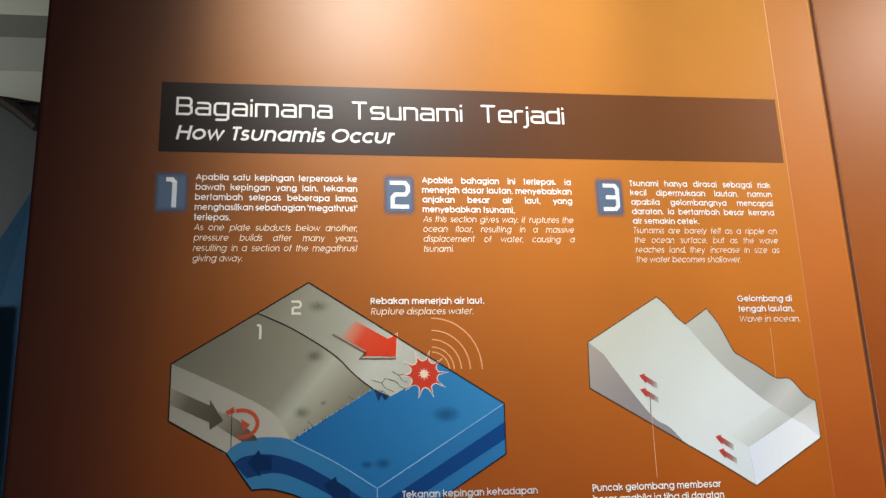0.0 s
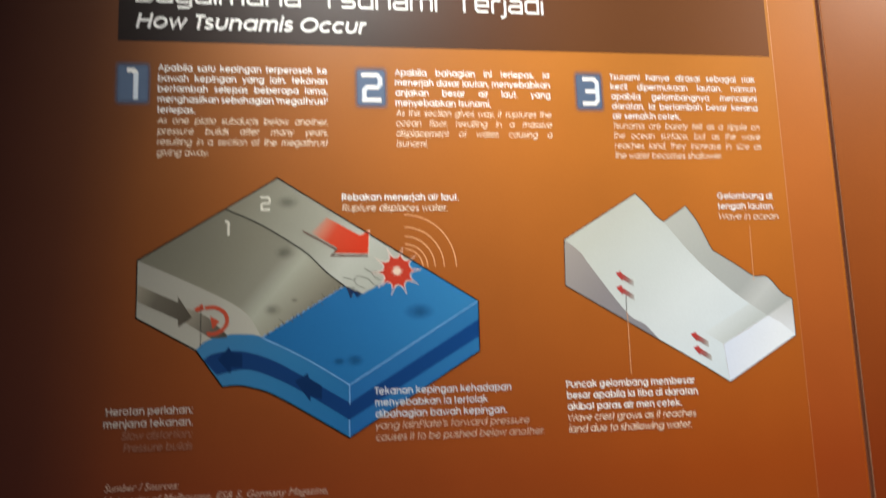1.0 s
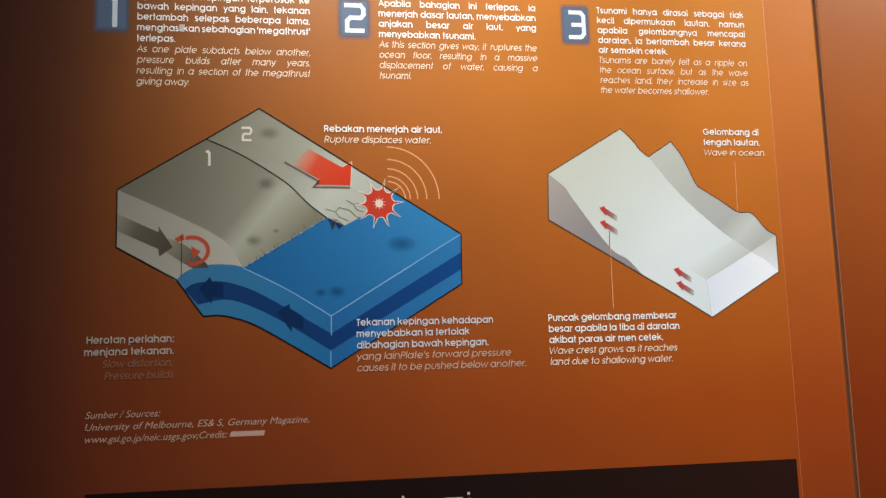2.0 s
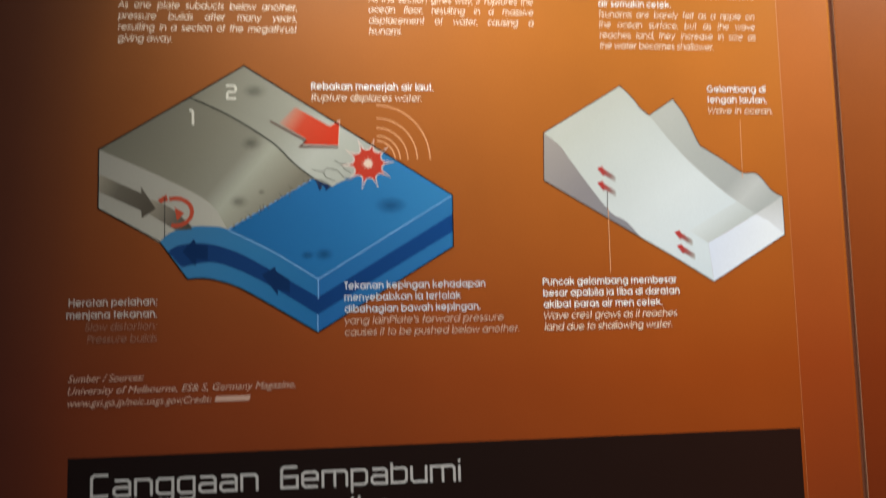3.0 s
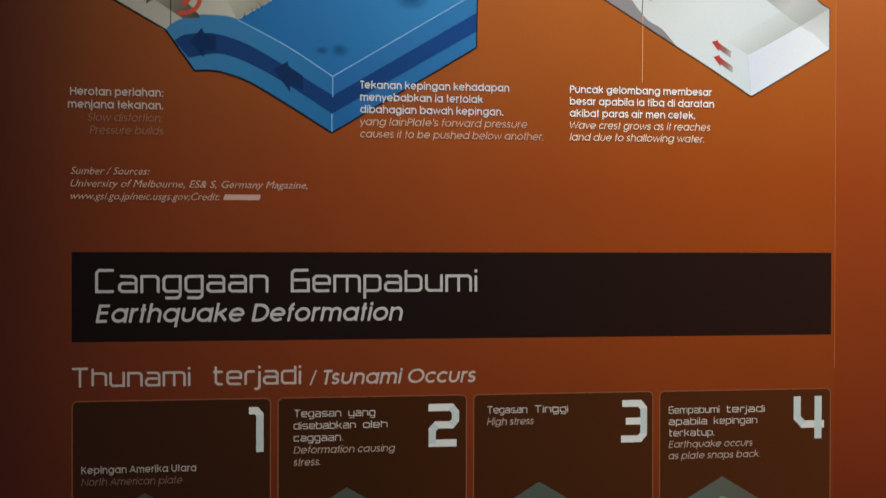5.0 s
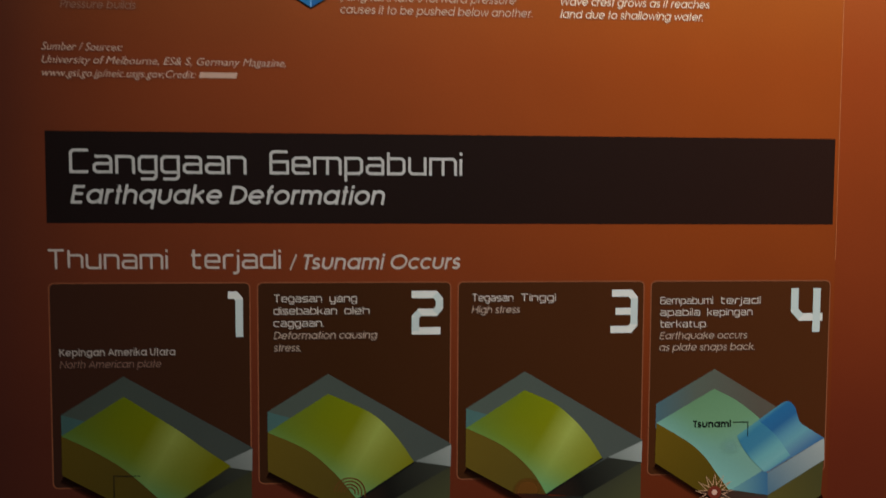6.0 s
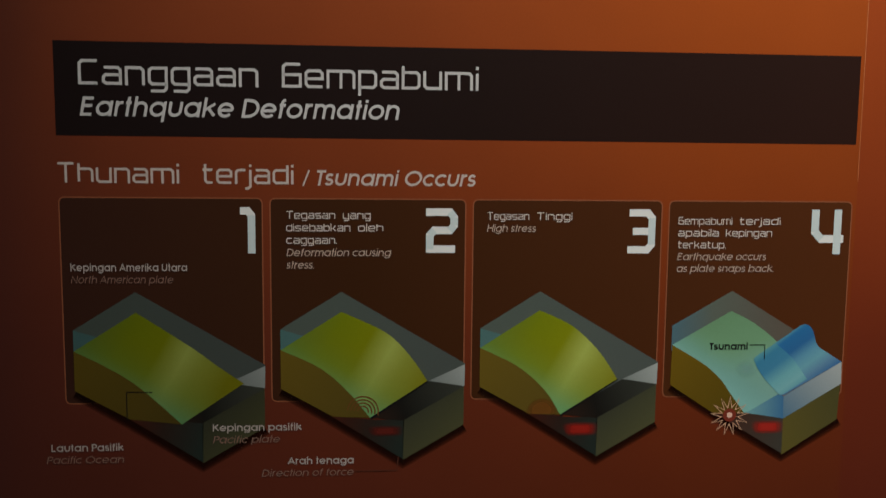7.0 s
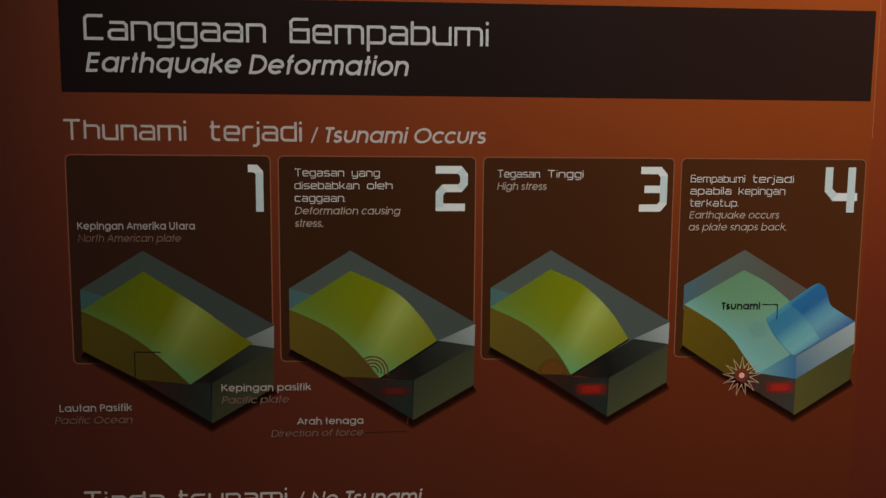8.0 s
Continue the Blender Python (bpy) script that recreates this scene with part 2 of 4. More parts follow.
def ellipse(x, z, rx, rz, layer, count=28, bm=None):
    return area([(x + rx * math.cos(2 * math.pi * n / count), z + rz * math.sin(2 * math.pi * n / count)) for n in range(count)], layer, bm)


def rounded(x0, x1, z0, z1, r, steps=5):
    out = []
    for cx, cz, a0 in ((x1 - r, z1 - r, 0), (x0 + r, z1 - r, 90), (x0 + r, z0 + r, 180), (x1 - r, z0 + r, 270)):
        out += [(cx + r * math.cos(radians(a0 + 90 * n / steps)), cz + r * math.sin(radians(a0 + 90 * n / steps))) for n in range(steps + 1)]
    return out


def glyphs(text, bold=0.0, slant=0.0):
    """The built-in font's letters as flat triangles, one em high: vertices, faces, left and right."""
    curve = bpy.data.curves.new("letters", "FONT")
    curve.body, curve.offset, curve.shear, curve.resolution_u = text, bold, slant, 3
    ob = bpy.data.objects.new("letters", curve)
    scene.collection.objects.link(ob)
    mesh = bpy.data.meshes.new_from_object(ob.evaluated_get(bpy.context.evaluated_depsgraph_get()))
    verts = [(v.co.x, v.co.y) for v in mesh.vertices]
    faces = [tuple(p.vertices) for p in mesh.polygons]
    bpy.data.objects.remove(ob)
    bpy.data.meshes.remove(mesh)
    bpy.data.curves.remove(curve)
    xs = [v[0] for v in verts]
    return verts, faces, min(xs), max(xs)


CAP = max(v[1] for v in glyphs("H")[0])


# strokes of the round text face: places and arcs @x,z,rx,rz,from,to, with the x-height 5.3 and the capitals 7
BOWL = "@2.5,2.65,2.5,2.65,0,360"
ROUND = {
    "a": BOWL + "|5,5.3 5,0", "b": "0,7.4 0,0|" + BOWL, "c": "@2.5,2.65,2.5,2.65,45,315", "d": BOWL + "|5,7.4 5,0",
    "e": "0.1,2.6 5,2.6|@2.5,2.65,2.5,2.65,0,318", "f": "0.9,0 0.9,6 @2.2,6,1.3,1.4,180,95|0,5.1 2.3,5.1",
    "g": BOWL + "|5,5.3 5,-0.1 @2.5,-0.1,2.5,2.2,0,-155", "h": "0,7.4 0,0|0,3.1 @2.05,3.1,2.05,2.2,180,0 4.1,0",
    "i": "0,5.3 0,0|0,6.95 0,7.75", "j": "0.8,5.3 0.8,-1.5 0.5,-2.2 -0.3,-2.3|0.8,6.95 0.8,7.75", "k": "0,7.4 0,0|3.7,5.3 0.2,2.6|1.3,3.4 4.1,0", "l": "0,7.4 0,0",
    "m": "0,5.3 0,0|0,3.5 @1.75,3.5,1.75,1.8,180,0 3.5,0|3.5,3.5 @5.25,3.5,1.75,1.8,180,0 7,0", "n": "0,5.3 0,0|0,3.1 @2.05,3.1,2.05,2.2,180,0 4.1,0",
    "o": BOWL, "p": "0,5.3 0,-2.3|" + BOWL, "q": BOWL + "|5,5.3 5,-2.3", "r": "0,5.3 0,0|0,3.2 @1.8,3.2,1.8,2.1,180,75",
    "s": "@1.6,3.95,1.3,1.35,25,270 @1.6,1.3,1.5,1.3,90,-155", "t": "1,7.1 1,0|0,5.2 2.1,5.2", "u": "0,5.3 0,2.2 @2.05,2.2,2.05,2.2,180,360 4.1,5.3",
    "v": "0,5.3 2.1,0 4.2,5.3", "w": "0,5.3 1.8,0 3.5,5.1 5.2,0 7,5.3", "x": "0,5.3 4,0|4,5.3 0,0", "y": "0,5.3 2.2,0.2|4.3,5.3 1.2,-2.3", "z": "0,5.3 3.8,5.3 0,0 3.9,0",
    "A": "0,0 2.9,7 5.8,0|1,2.3 4.8,2.3", "C": "@3.4,3.5,3.4,3.5,45,315", "D": "0,7 0,0|0,7 1.6,7 @1.8,3.5,3.4,3.5,90,-90 0,0", "E": "3.7,7 0,7 0,0 3.7,0|0,3.8 3.5,3.8",
    "G": "@3.4,3.5,3.4,3.5,48,352 6.8,3.3 3.9,3.3", "H": "0,7 0,0|5,7 5,0|0,3.8 5,3.8", "K": "0,7 0,0|4.3,7 0.2,3.4|1.3,4.4 4.8,0", "L": "0,7 0,0 3.3,0",
    "N": "0,0 0,7 5.2,0 5.2,7", "O": "@3.5,3.5,3.5,3.5,0,360", "P": "0,0 0,7|0,7 1.7,7 @1.9,5.15,1.9,1.85,90,-90 0,3.3", "R": "0,0 0,7|0,7 1.7,7 @1.9,5.15,1.9,1.85,90,-90 0,3.3|1.7,3.3 4.2,0",
    "S": "@1.9,5.2,1.6,1.8,25,265 @1.9,1.75,1.9,1.75,85,-160", "T": "0,7 4.2,7|2.1,7 2.1,0", "U": "0,7 0,2.3 @2.3,2.3,2.3,2.3,180,360 4.6,7", "W": "0,7 2.2,0 4.3,6.8 6.4,0 8.6,7",
    ".": "0,-0.4 0,0.4", ",": "0.3,0.7 0,-1", ";": "0.3,0.5 0,-0.9|0.3,4.2 0.3,5.2", ":": "0,-0.4 0,0.4|0,4.2 0,5.2", "'": "0,7.3 0,5.3", "/": "0,-0.8 2.6,7.5",
}


# room before and after a letter where it is not that of an upright stem
BEFORE = {"a": 0.3, "c": 0.3, "d": 0.3, "e": 0.3, "g": 0.3, "o": 0.3, "q": 0.3, "s": 0.25, "t": 0.05, "f": 0.05, "v": 0.0, "w": 0.0, "y": 0.0, "j": 0.3, "T": 0.0, "A": 0.1, "W": 0.0, "O": 0.3, "C": 0.3, "G": 0.3}
AFTER = {"b": 0.3, "c": 0.15, "e": 0.3, "o": 0.3, "p": 0.3, "s": 0.3, "r": -0.15, "f": -0.1, "t": 0.05, "k": 0.1, "v": 0.0, "w": 0.0, "y": 0.0, "A": 0.1, "T": -0.5, "P": 0.0, "W": 0.0, "K": 0.1, "R": 0.2, "L": 0.1, "O": 0.3, "D": 0.3}


def round_glyphs(text, weight, slant, arc_step=24):
    """Words of the round face as flat strips, scaled to the built-in font's capitals: vertices with lift, faces, left, right and each letter's start."""
    unit, x, verts, faces, starts = CAP / 7, 0.0, [], [], []
    half = weight / 2
    for c in text:
        if c == " ":
            x += 2.6
            continue
        runs = []
        for run in ROUND[c].split("|"):
            line = []
            for token in run.split():
                if token[0] == "@":
                    cx, cz, rx, rz, a0, a1 = (float(v) for v in token[1:].split(","))
                    count = max(3, int(abs(a1 - a0) / arc_step))
                    line += [(cx + rx * math.cos(radians(a0 + (a1 - a0) * k / count)), cz + rz * math.sin(radians(a0 + (a1 - a0) * k / count))) for k in range(count + 1)]
                else:
                    line.append(tuple(float(v) for v in token.split(",")))
            runs.append([p for n, p in enumerate(line) if n == 0 or (Vector(p) - Vector(line[n - 1])).length > 0.05])
        left = min(p[0] for r in runs for p in r if p[1] > -1)
        x += BEFORE.get(c, 0.5)
        starts.append((len(verts), len(faces)))
        shift, squash = x + half - left, (7 - weight) / 7
        for lift, run in enumerate(runs):
            pts = [Vector((px + shift, half + pz * squash)) for px, pz in run]
            closed = (pts[0] - pts[-1]).length < 0.05
            if closed:
                pts.pop()
            elif len(run) == 2 and run[0][0] == run[1][0] and abs(run[0][1] - run[1][1]) <= 1:
                # a dot is as high as it is wide
                middle = (pts[0] + pts[1]) / 2
                pts = [middle - Vector((0, half)), middle + Vector((0, half))]
            elif run[0][0] == run[1][0] and abs(run[0][1] - run[1][1]) > 1:
                # upright ends are cut square at the line, not at its middle
                pts[0].y += half if pts[0].y > pts[1].y else -half
            if not closed and run[-1][0] == run[-2][0] and abs(run[-1][1] - run[-2][1]) > 1:
                pts[-1].y += half if pts[-1].y > pts[-2].y else -half
            start = len(verts)
            for n, p in enumerate(pts):
                before = pts[n - 1] if n or closed else None
                after = pts[(n + 1) % len(pts)] if n < len(pts) - 1 or closed else None
                d0 = (p - before).normalized() if before is not None else (after - p).normalized()
                d1 = (after - p).normalized() if after is not None else d0
                normal = Vector((-d0.y - d1.y, d0.x + d1.x))
                normal = normal.normalized() if normal.length > 1e-6 else Vector((-d0.y, d0.x))
                reach = min(1.8, 1 / max(0.2, normal.dot(Vector((-d0.y, d0.x))))) * half
                for q in (p + normal * reach, p - normal * reach):
                    verts.append(((q.x + slant * q.y) * unit, q.y * unit, 0.4 * lift))
            count = len(pts)
            for n in range(count if closed else count - 1):
                a, b = start + 2 * n, start + 2 * ((n + 1) % count)
                faces.append((a, a + 1, b + 1, b))
        x += max(p[0] for r in runs for p in r) - left + weight + AFTER.get(c, 0.5)
    xs = [v[0] for v in verts]
    return verts, faces, min(xs), max(xs), starts


def letter(bm, text, x, z, cap, layer, width=None, weight=0.65, slant=0.0, squeeze=1.0, serif=False):
    """Words with their left foot at x, z; width sets how far they reach. Returns their right end."""
    if serif:
        verts, faces, left, right = glyphs(text, weight, slant)
        verts = [(vx, vz, 0.0) for vx, vz in verts]
    else:
        verts, faces, left, right, starts = round_glyphs(text, weight, slant, 15 if cap > 0.015 else 30)
    up = cap / CAP
    across = width / (right - left) if width else up * squeeze
    made = [bm.verts.new((x + (vx - left) * across, -STEP * (layer + lift), z + vz * up)) for vx, vz, lift in verts]
    for f in faces:
        try:
            face = bm.faces.new([made[n] for n in f])
        except ValueError:
            continue
        face.normal_update()
        if face.normal.y > 0:
            face.normal_flip()
    return x + (right - left) * across


def set_line(bm, text, x0, x1, z, cap, layer, weight, slant, squeeze=0.87):
    """One justified line: the words keep their width and the gaps between them share the rest."""
    words = text.split()
    sizes = [(g[3] - g[2]) * cap / CAP * squeeze for g in (round_glyphs(w, weight, slant, 45) for w in words)]
    least = 0.33 * cap * (len(words) - 1)
    fit = min(1.0, (x1 - x0 - least) / sum(sizes))
    gap = (x1 - x0 - fit * sum(sizes)) / max(1, len(words) - 1)
    x = x0
    for word, size in zip(words, sizes):
        letter(bm, word, x, z, cap, layer, size * fit, weight, slant)
        x += size * fit + gap


# strokes of the square display face, on a grid with the x-height 5 and the capitals 7
SQUARE = {
    "a": "0.2,5 4.2,5 5,4.2 5,0 .8,0 0,.7 0,2 .7,2.7 5,2.7", "b": "0,7 0,0 4.2,0 5,.8 5,4.2 4.2,5 0,5", "c": "5,5 .8,5 0,4.2 0,.8 .8,0 5,0",
    "d": "5,7 5,0 .8,0 0,.8 0,4.2 .8,5 5,5", "e": "5,0 .8,0 0,.8 0,4.2 .8,5 4.2,5 5,4.2 5,2.5 0,2.5", "g": "5,0 .8,0 0,.8 0,4.2 .8,5 5,5 5,-1.4 4.2,-2.2 .4,-2.2",
    "h": "0,7 0,0|0,5 4.2,5 5,4.2 5,0", "i": "0,5 0,-.5|0,6.2 0,7.2", "j": "1.5,5 1.5,-1.4 .7,-2.2 -.4,-2.2|1.5,6.2 1.5,7.2",
    "k": "0,7.4 0,-.5|4.4,5.2 2,2.6 0,2.6|2,2.6 4.7,-.2", "l": "0,7.4 0,-.5", "m": "0,-.5 0,5 7.2,5 8,4.2 8,-.5|4,5 4,-.5", "n": "0,-.5 0,5 4.2,5 5,4.2 5,-.5",
    "o": "2.5,0 .8,0 0,.8 0,4.2 .8,5 4.2,5 5,4.2 5,.8 4.2,0 2.5,0", "p": "0,-2.7 0,5 4.2,5 5,4.2 5,.8 4.2,0 0,0", "r": "0,-.5 0,4.2 .8,5 3.4,5",
    "s": "5,5 .8,5 0,4.2 0,3.2 .7,2.5 4.3,2.5 5,1.8 5,.8 4.2,0 0,0", "t": "1,7.2 1,.8 1.8,0 3.6,0|0,5 3.6,5", "u": "0,5.5 0,.8 .8,0 5,0|5,5.5 5,-.5",
    "y": "0,5.5 0,.8 .8,0 5,0|5,5.5 5,-1.4 4.2,-2.2 .4,-2.2", "B": "0,-.5 0,7 4.2,7 5,6.2 5,4.4 4.3,3.7 0,3.7|4,3.7 5.2,3 5.2,.8 4.4,0 0,0",
    "C": "5.2,7 .8,7 0,6.2 0,0 5.2,0", "G": "5.2,7 .8,7 0,6.2 0,0 5.2,0 5.2,3.7 0,3.7", "T": "-.3,7 5.7,7|2.7,7 2.7,-.5", ".": "0,-.5 0,.5",
    "1": "-.2,6.35 1.1,6.35 1.75,5.7 1.75,0", "2": "0,6.3 4,6.3 4.7,5.5 4.7,4.3 4,3.55 1.4,3.55 .65,2.8 .65,.7 4.9,.7",
    "3": "0,6.35 3.4,6.35 4.2,5.55 4.2,1.45 3.4,.65 -.2,.65|.7,3.5 4.2,3.5", "4": ".6,7 .6,3.5 1.6,2.4 5.1,2.4|4.1,7 4.1,0",
}


def square_word(bm, text, x0, x1, z, cap, layer, weight=1.05, foot=0.5, only=None, upright=False):
    """A word of the square face between x0 and x1, standing on z."""
    up, ready, x = cap / (7 + 2 * foot), [], 0.0
    for c in text:
        runs = [[tuple(float(v) for v in p.split(",")) for p in run.split()] for run in SQUARE[c].split("|")]
        left, right = min(p[0] for r in runs for p in r if p[1] > -1), max(p[0] for r in runs for p in r)
        ready.append((runs, x - left))
        x += right - left + weight + 0.85
    total = x - 0.85
    wide = (x1 - x0) / total
    for n, (runs, at) in enumerate(ready):
        if only is not None and n != only:
            continue
        if upright:
            runs = [[p, q] for run in runs for p, q in zip(run, run[1:]) if abs(q[1] - p[1]) > abs(q[0] - p[0])]
        for lift, run in enumerate(runs):
            stroke([(x0 + (px + at + weight / 2) * wide, z + (pz + foot) * up) for px, pz in run], weight * (up + wide) / 2, layer + 0.4 * lift, bm)


# ---- the room ----
def slab(name, x0, x1, y0, y1, z0, z1, material, label, category):
    ob = part(name, box(bmesh.new(), x0, x1, y0, y1, z0, z1), material, None, label)
    return tagged(ob, "", category, "", "structure")


slab("floor", -4.2, 4.4, -4.2, 3.2, -0.1, 0.0, CARPET, "charcoal carpet floor of the exhibition hall", "floor")
slab("ceiling", -4.2, 4.4, -4.2, 3.2, 3.4, 3.5, CEILING_PAINT, "plain grey painted ceiling of the hall", "ceiling")
slab("wall_north", -4.0, 4.2, 3.0, 3.2, 0.0, 3.4, WALL_PAINT, "dark slate painted wall behind the board", "wall")
slab("wall_south", -4.0, 4.2, -4.2, -4.0, 0.0, 3.4, WALL_PAINT, "dark slate painted wall of the hall", "wall")
slab("wall_west", -4.2, -4.0, -4.2, 3.2, 0.0, 3.4, WALL_PAINT, "dark slate painted wall of the hall", "wall")
slab("wall_east", 4.2, 4.4, -4.2, 3.2, 0.0, 3.4, WALL_PAINT, "dark slate painted wall of the hall", "wall")


slab("ceiling_beam", -4.0, 4.2, 2.15, 2.45, 3.30, 3.4, BEAM_PAINT, "grey painted beam under the ceiling", "beam")

# arched dark cornice, blue banner and low brown panel in the depth of the hall
def tube(points, radius, sides=8):
    bm, rings = bmesh.new(), []
    for n, p in enumerate(points):
        d = (Vector(points[min(n + 1, len(points) - 1)]) - Vector(points[max(n - 1, 0)])).normalized()
        u = d.orthogonal().normalized()
        w = d.cross(u)
        rings.append([bm.verts.new(Vector(p) + radius * (u * math.cos(2 * math.pi * k / sides) + w * math.sin(2 * math.pi * k / sides))) for k in range(sides)])
    for a, b in zip(rings, rings[1:]):
        for k in range(sides):
            bm.faces.new((a[k], a[(k + 1) % sides], b[(k + 1) % sides], b[k]))
    bm.faces.new(rings[0])
    bm.faces.new(rings[-1][::-1])
    bmesh.ops.recalc_face_normals(bm, faces=bm.faces)
    return bm


cornice = part("arched_cornice", tube([(-1.94 + 1.2 * math.sin(radians(a)), 2.955, 2.38 + 1.2 * math.cos(radians(a))) for a in range(31, 91, 3)], 0.03), DARK, None)
tagged(cornice, "dark arched metal cornice high on the hall wall", "cornice", "", "structure")

BLUE_CLOTH = plain("blue_banner_cloth", (0.016, 0.060, 0.13, 1), 0.8, 0, 0.15, 0.2, 90)
BROWN_PANEL = plain("brown_panel_paint", (0.20, 0.055, 0.025, 1), 0.5, 0, 0.1, 0.1, 60)
hanging = thing("hanging_banner", (-1.02, 2.9, 0.0), "tall blue cloth banner standing against the hall wall", "banner")
bm = bmesh.new()
cloth = [(-1.19, 0.06), (-0.60, 0.06), (-0.60, 2.95), (-1.08, 2.95), (-1.245, 2.62), (-1.215, 2.3)]
lower = [bm.verts.new((x, 2.90 + 0.012 * math.sin(14 * z), z)) for x, z in cloth]
upper = [bm.verts.new((x, 2.912 + 0.012 * math.sin(14 * z), z)) for x, z in cloth]
bm.faces.new(lower)
bm.faces.new(upper[::-1])
for n in range(len(cloth)):
    bm.faces.new((lower[n], lower[n - 1], upper[n - 1], upper[n]))
bmesh.ops.recalc_face_normals(bm, faces=bm.faces)
part("cloth", bm, BLUE_CLOTH, hanging)
part("base_plate", box(bmesh.new(), -1.2, -0.6, 2.8, 2.99, 0.0, 0.06, 0.006), DARK, hanging)
low = thing("brown_display_wall", (-1.7, 2.85, 0.0), "reddish brown painted display wall in the hall", "display wall")
part("wall_panel", box(bmesh.new(), -2.4, -1.21, 2.82, 2.88, 0.0, 2.36, 0.004), BROWN_PANEL, low)

# ---- the information board ----
LEFT, RIGHT, TOP = -0.167, 1.033, 2.60
panel = thing("information_board", (0.433, 0.03, 0.0), "orange printed tsunami information board with dark banners, standing upright", "information board", "exhibition boards")
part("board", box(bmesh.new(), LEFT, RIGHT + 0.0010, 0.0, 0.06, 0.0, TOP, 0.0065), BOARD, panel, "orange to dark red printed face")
part("sheet_edge", stroke([(0.951, 1.15), (0.951, TOP - 0.01)], 0.0009, 2), SHEET_LINE, panel, "thin pale vertical line")

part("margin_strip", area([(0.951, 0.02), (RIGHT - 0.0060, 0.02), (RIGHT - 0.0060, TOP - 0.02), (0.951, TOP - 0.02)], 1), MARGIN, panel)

nextboard = thing("information_board", (1.65, 0.03, 0.0), "brown orange information board beside the printed one", "information board", "exhibition boards")
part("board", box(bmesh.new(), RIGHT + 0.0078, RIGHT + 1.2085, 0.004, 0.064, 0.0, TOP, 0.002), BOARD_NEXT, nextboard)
# thin strip added to draw the highlight along this edge
part("glint_strip", box(bmesh.new(), RIGHT + 0.0066, RIGHT + 0.0077, 0.0034, 0.060, 0.0, TOP, 0.0004), EDGE_GLINT, nextboard, "thin strip painted in for the glint along the board's edge")
joint = thing("joint_strip", (RIGHT + 0.0045, 0.045, 0.0), "dark strip filling the joint between two boards", "joint strip")
part("strip", box(bmesh.new(), RIGHT + 0.0012, RIGHT + 0.0064, 0.006, 0.058, 0.0, TOP - 0.01), JOINT, joint)


def banner(z0, z1, material, label):
    return part("banner", area([(0, z0), (0.946, z0), (0.946, z1), (0, z1)], 2), material, panel, label)


def squares(parent, words, z, cap, material, layer=4, name="letter", weight=1.05):
    for text, x0, x1 in words:
        for n in range(len(text)):
            bm = bmesh.new()
            square_word(bm, text, x0, x1, z, cap, layer, weight, 0.5, n)
            part(name, bm, material, parent)


def words(parent, text, x, z, cap, width, material, layer=4, weight=0.65, slant=0.0, name="caption", serif=False):
    bm = bmesh.new()
    letter(bm, text, x, z, cap, layer, width, weight, slant, 1.0, serif)
    return tagged(part(name, bm, material, parent), kind="stuff")


def spelled(parent, text, x, z, cap, width, material, weight, slant, layer=4):
    """A heading of the round face, letter by letter."""
    verts, faces, left, right, starts = round_glyphs(text, weight, slant, 12)
    up, across = cap / CAP, width / (right - left)
    for (v0, f0), (v1, f1) in zip(starts, starts[1:] + [(len(verts), len(faces))]):
        bm = bmesh.new()
        made = [bm.verts.new((x + (vx - left) * across, -STEP * (layer + lift), z + vz * up)) for vx, vz, lift in verts[v0:v1]]
        for f in faces[f0:f1]:
            face = bm.faces.new([made[n - v0] for n in f])
            face.normal_update()
            if face.normal.y > 0:
                face.normal_flip()
        part("letter", bm, material, parent)


top_banner = banner(1.984, 2.092, BANNER_TOP, "dark brown heading banner")
squares(top_banner, [("Bagaimana", 0.0215, 0.245), ("Tsunami", 0.272, 0.439), ("Terjadi", 0.466, 0.5965)], 2.0405, 0.0285, WHITE, weight=0.95)
spelled(top_banner, "How Tsunamis Occur", 0.023, 2.003, 0.0215, 0.314, WHITE, 1.2, 0.2)
low_banner = banner(1.194, 1.300, BANNER_LOW, "dark brown heading banner")
squares(low_banner, [("Canggaan", 0.0265, 0.2275), ("Gempabumi", 0.254, 0.4815)], 1.2515, 0.0285, TITLE_GREY, weight=0.9)
spelled(low_banner, "Earthquake Deformation", 0.027, 1.2165, 0.0215, 0.3625, TITLE_GREY, 1.1, 0.2)


# numbered paragraphs
def number_plate(text, x0, x1, dx0, dx1):
    middle, reach = ((x0 + x1) / 2, 1.9235), ((x1 - x0) / 2 + 0.0055, 0.0335)
    plate = part("number_plate", area(rounded(middle[0] - reach[0], middle[0] + reach[0], 1.890, 1.957, 0.006), 2),
                 soft_ink("plate_blue_ink", lin("5a6c86"), middle, reach, 0.95, 0.62, True), panel, "slate blue number plate with airbrushed rim")
    bm = bmesh.new()
    square_word(bm, text, dx0, dx1, 1.901, 0.0455, 5, 1.02, 0.0)
    part("digit", bm, WHITE, plate)
    bm = bmesh.new()
    square_word(bm, text, dx0, dx1, 1.901, 0.0455, 6.5, 1.02, 0.0, None, True)
    part("digit_fold", bm, PLATE_FOLD, plate)


PLATE_FOLD = plain("digit_fold_blue_ink", (0.66, 0.73, 0.80, 1), INK_ROUGH, 0, 0.02)
number_plate("1", 0.001, 0.041, 0.010, 0.028)
number_plate("2", 0.3215, 0.361, 0.325, 0.358)
number_plate("3", 0.6395, 0.6765, 0.645, 0.673)


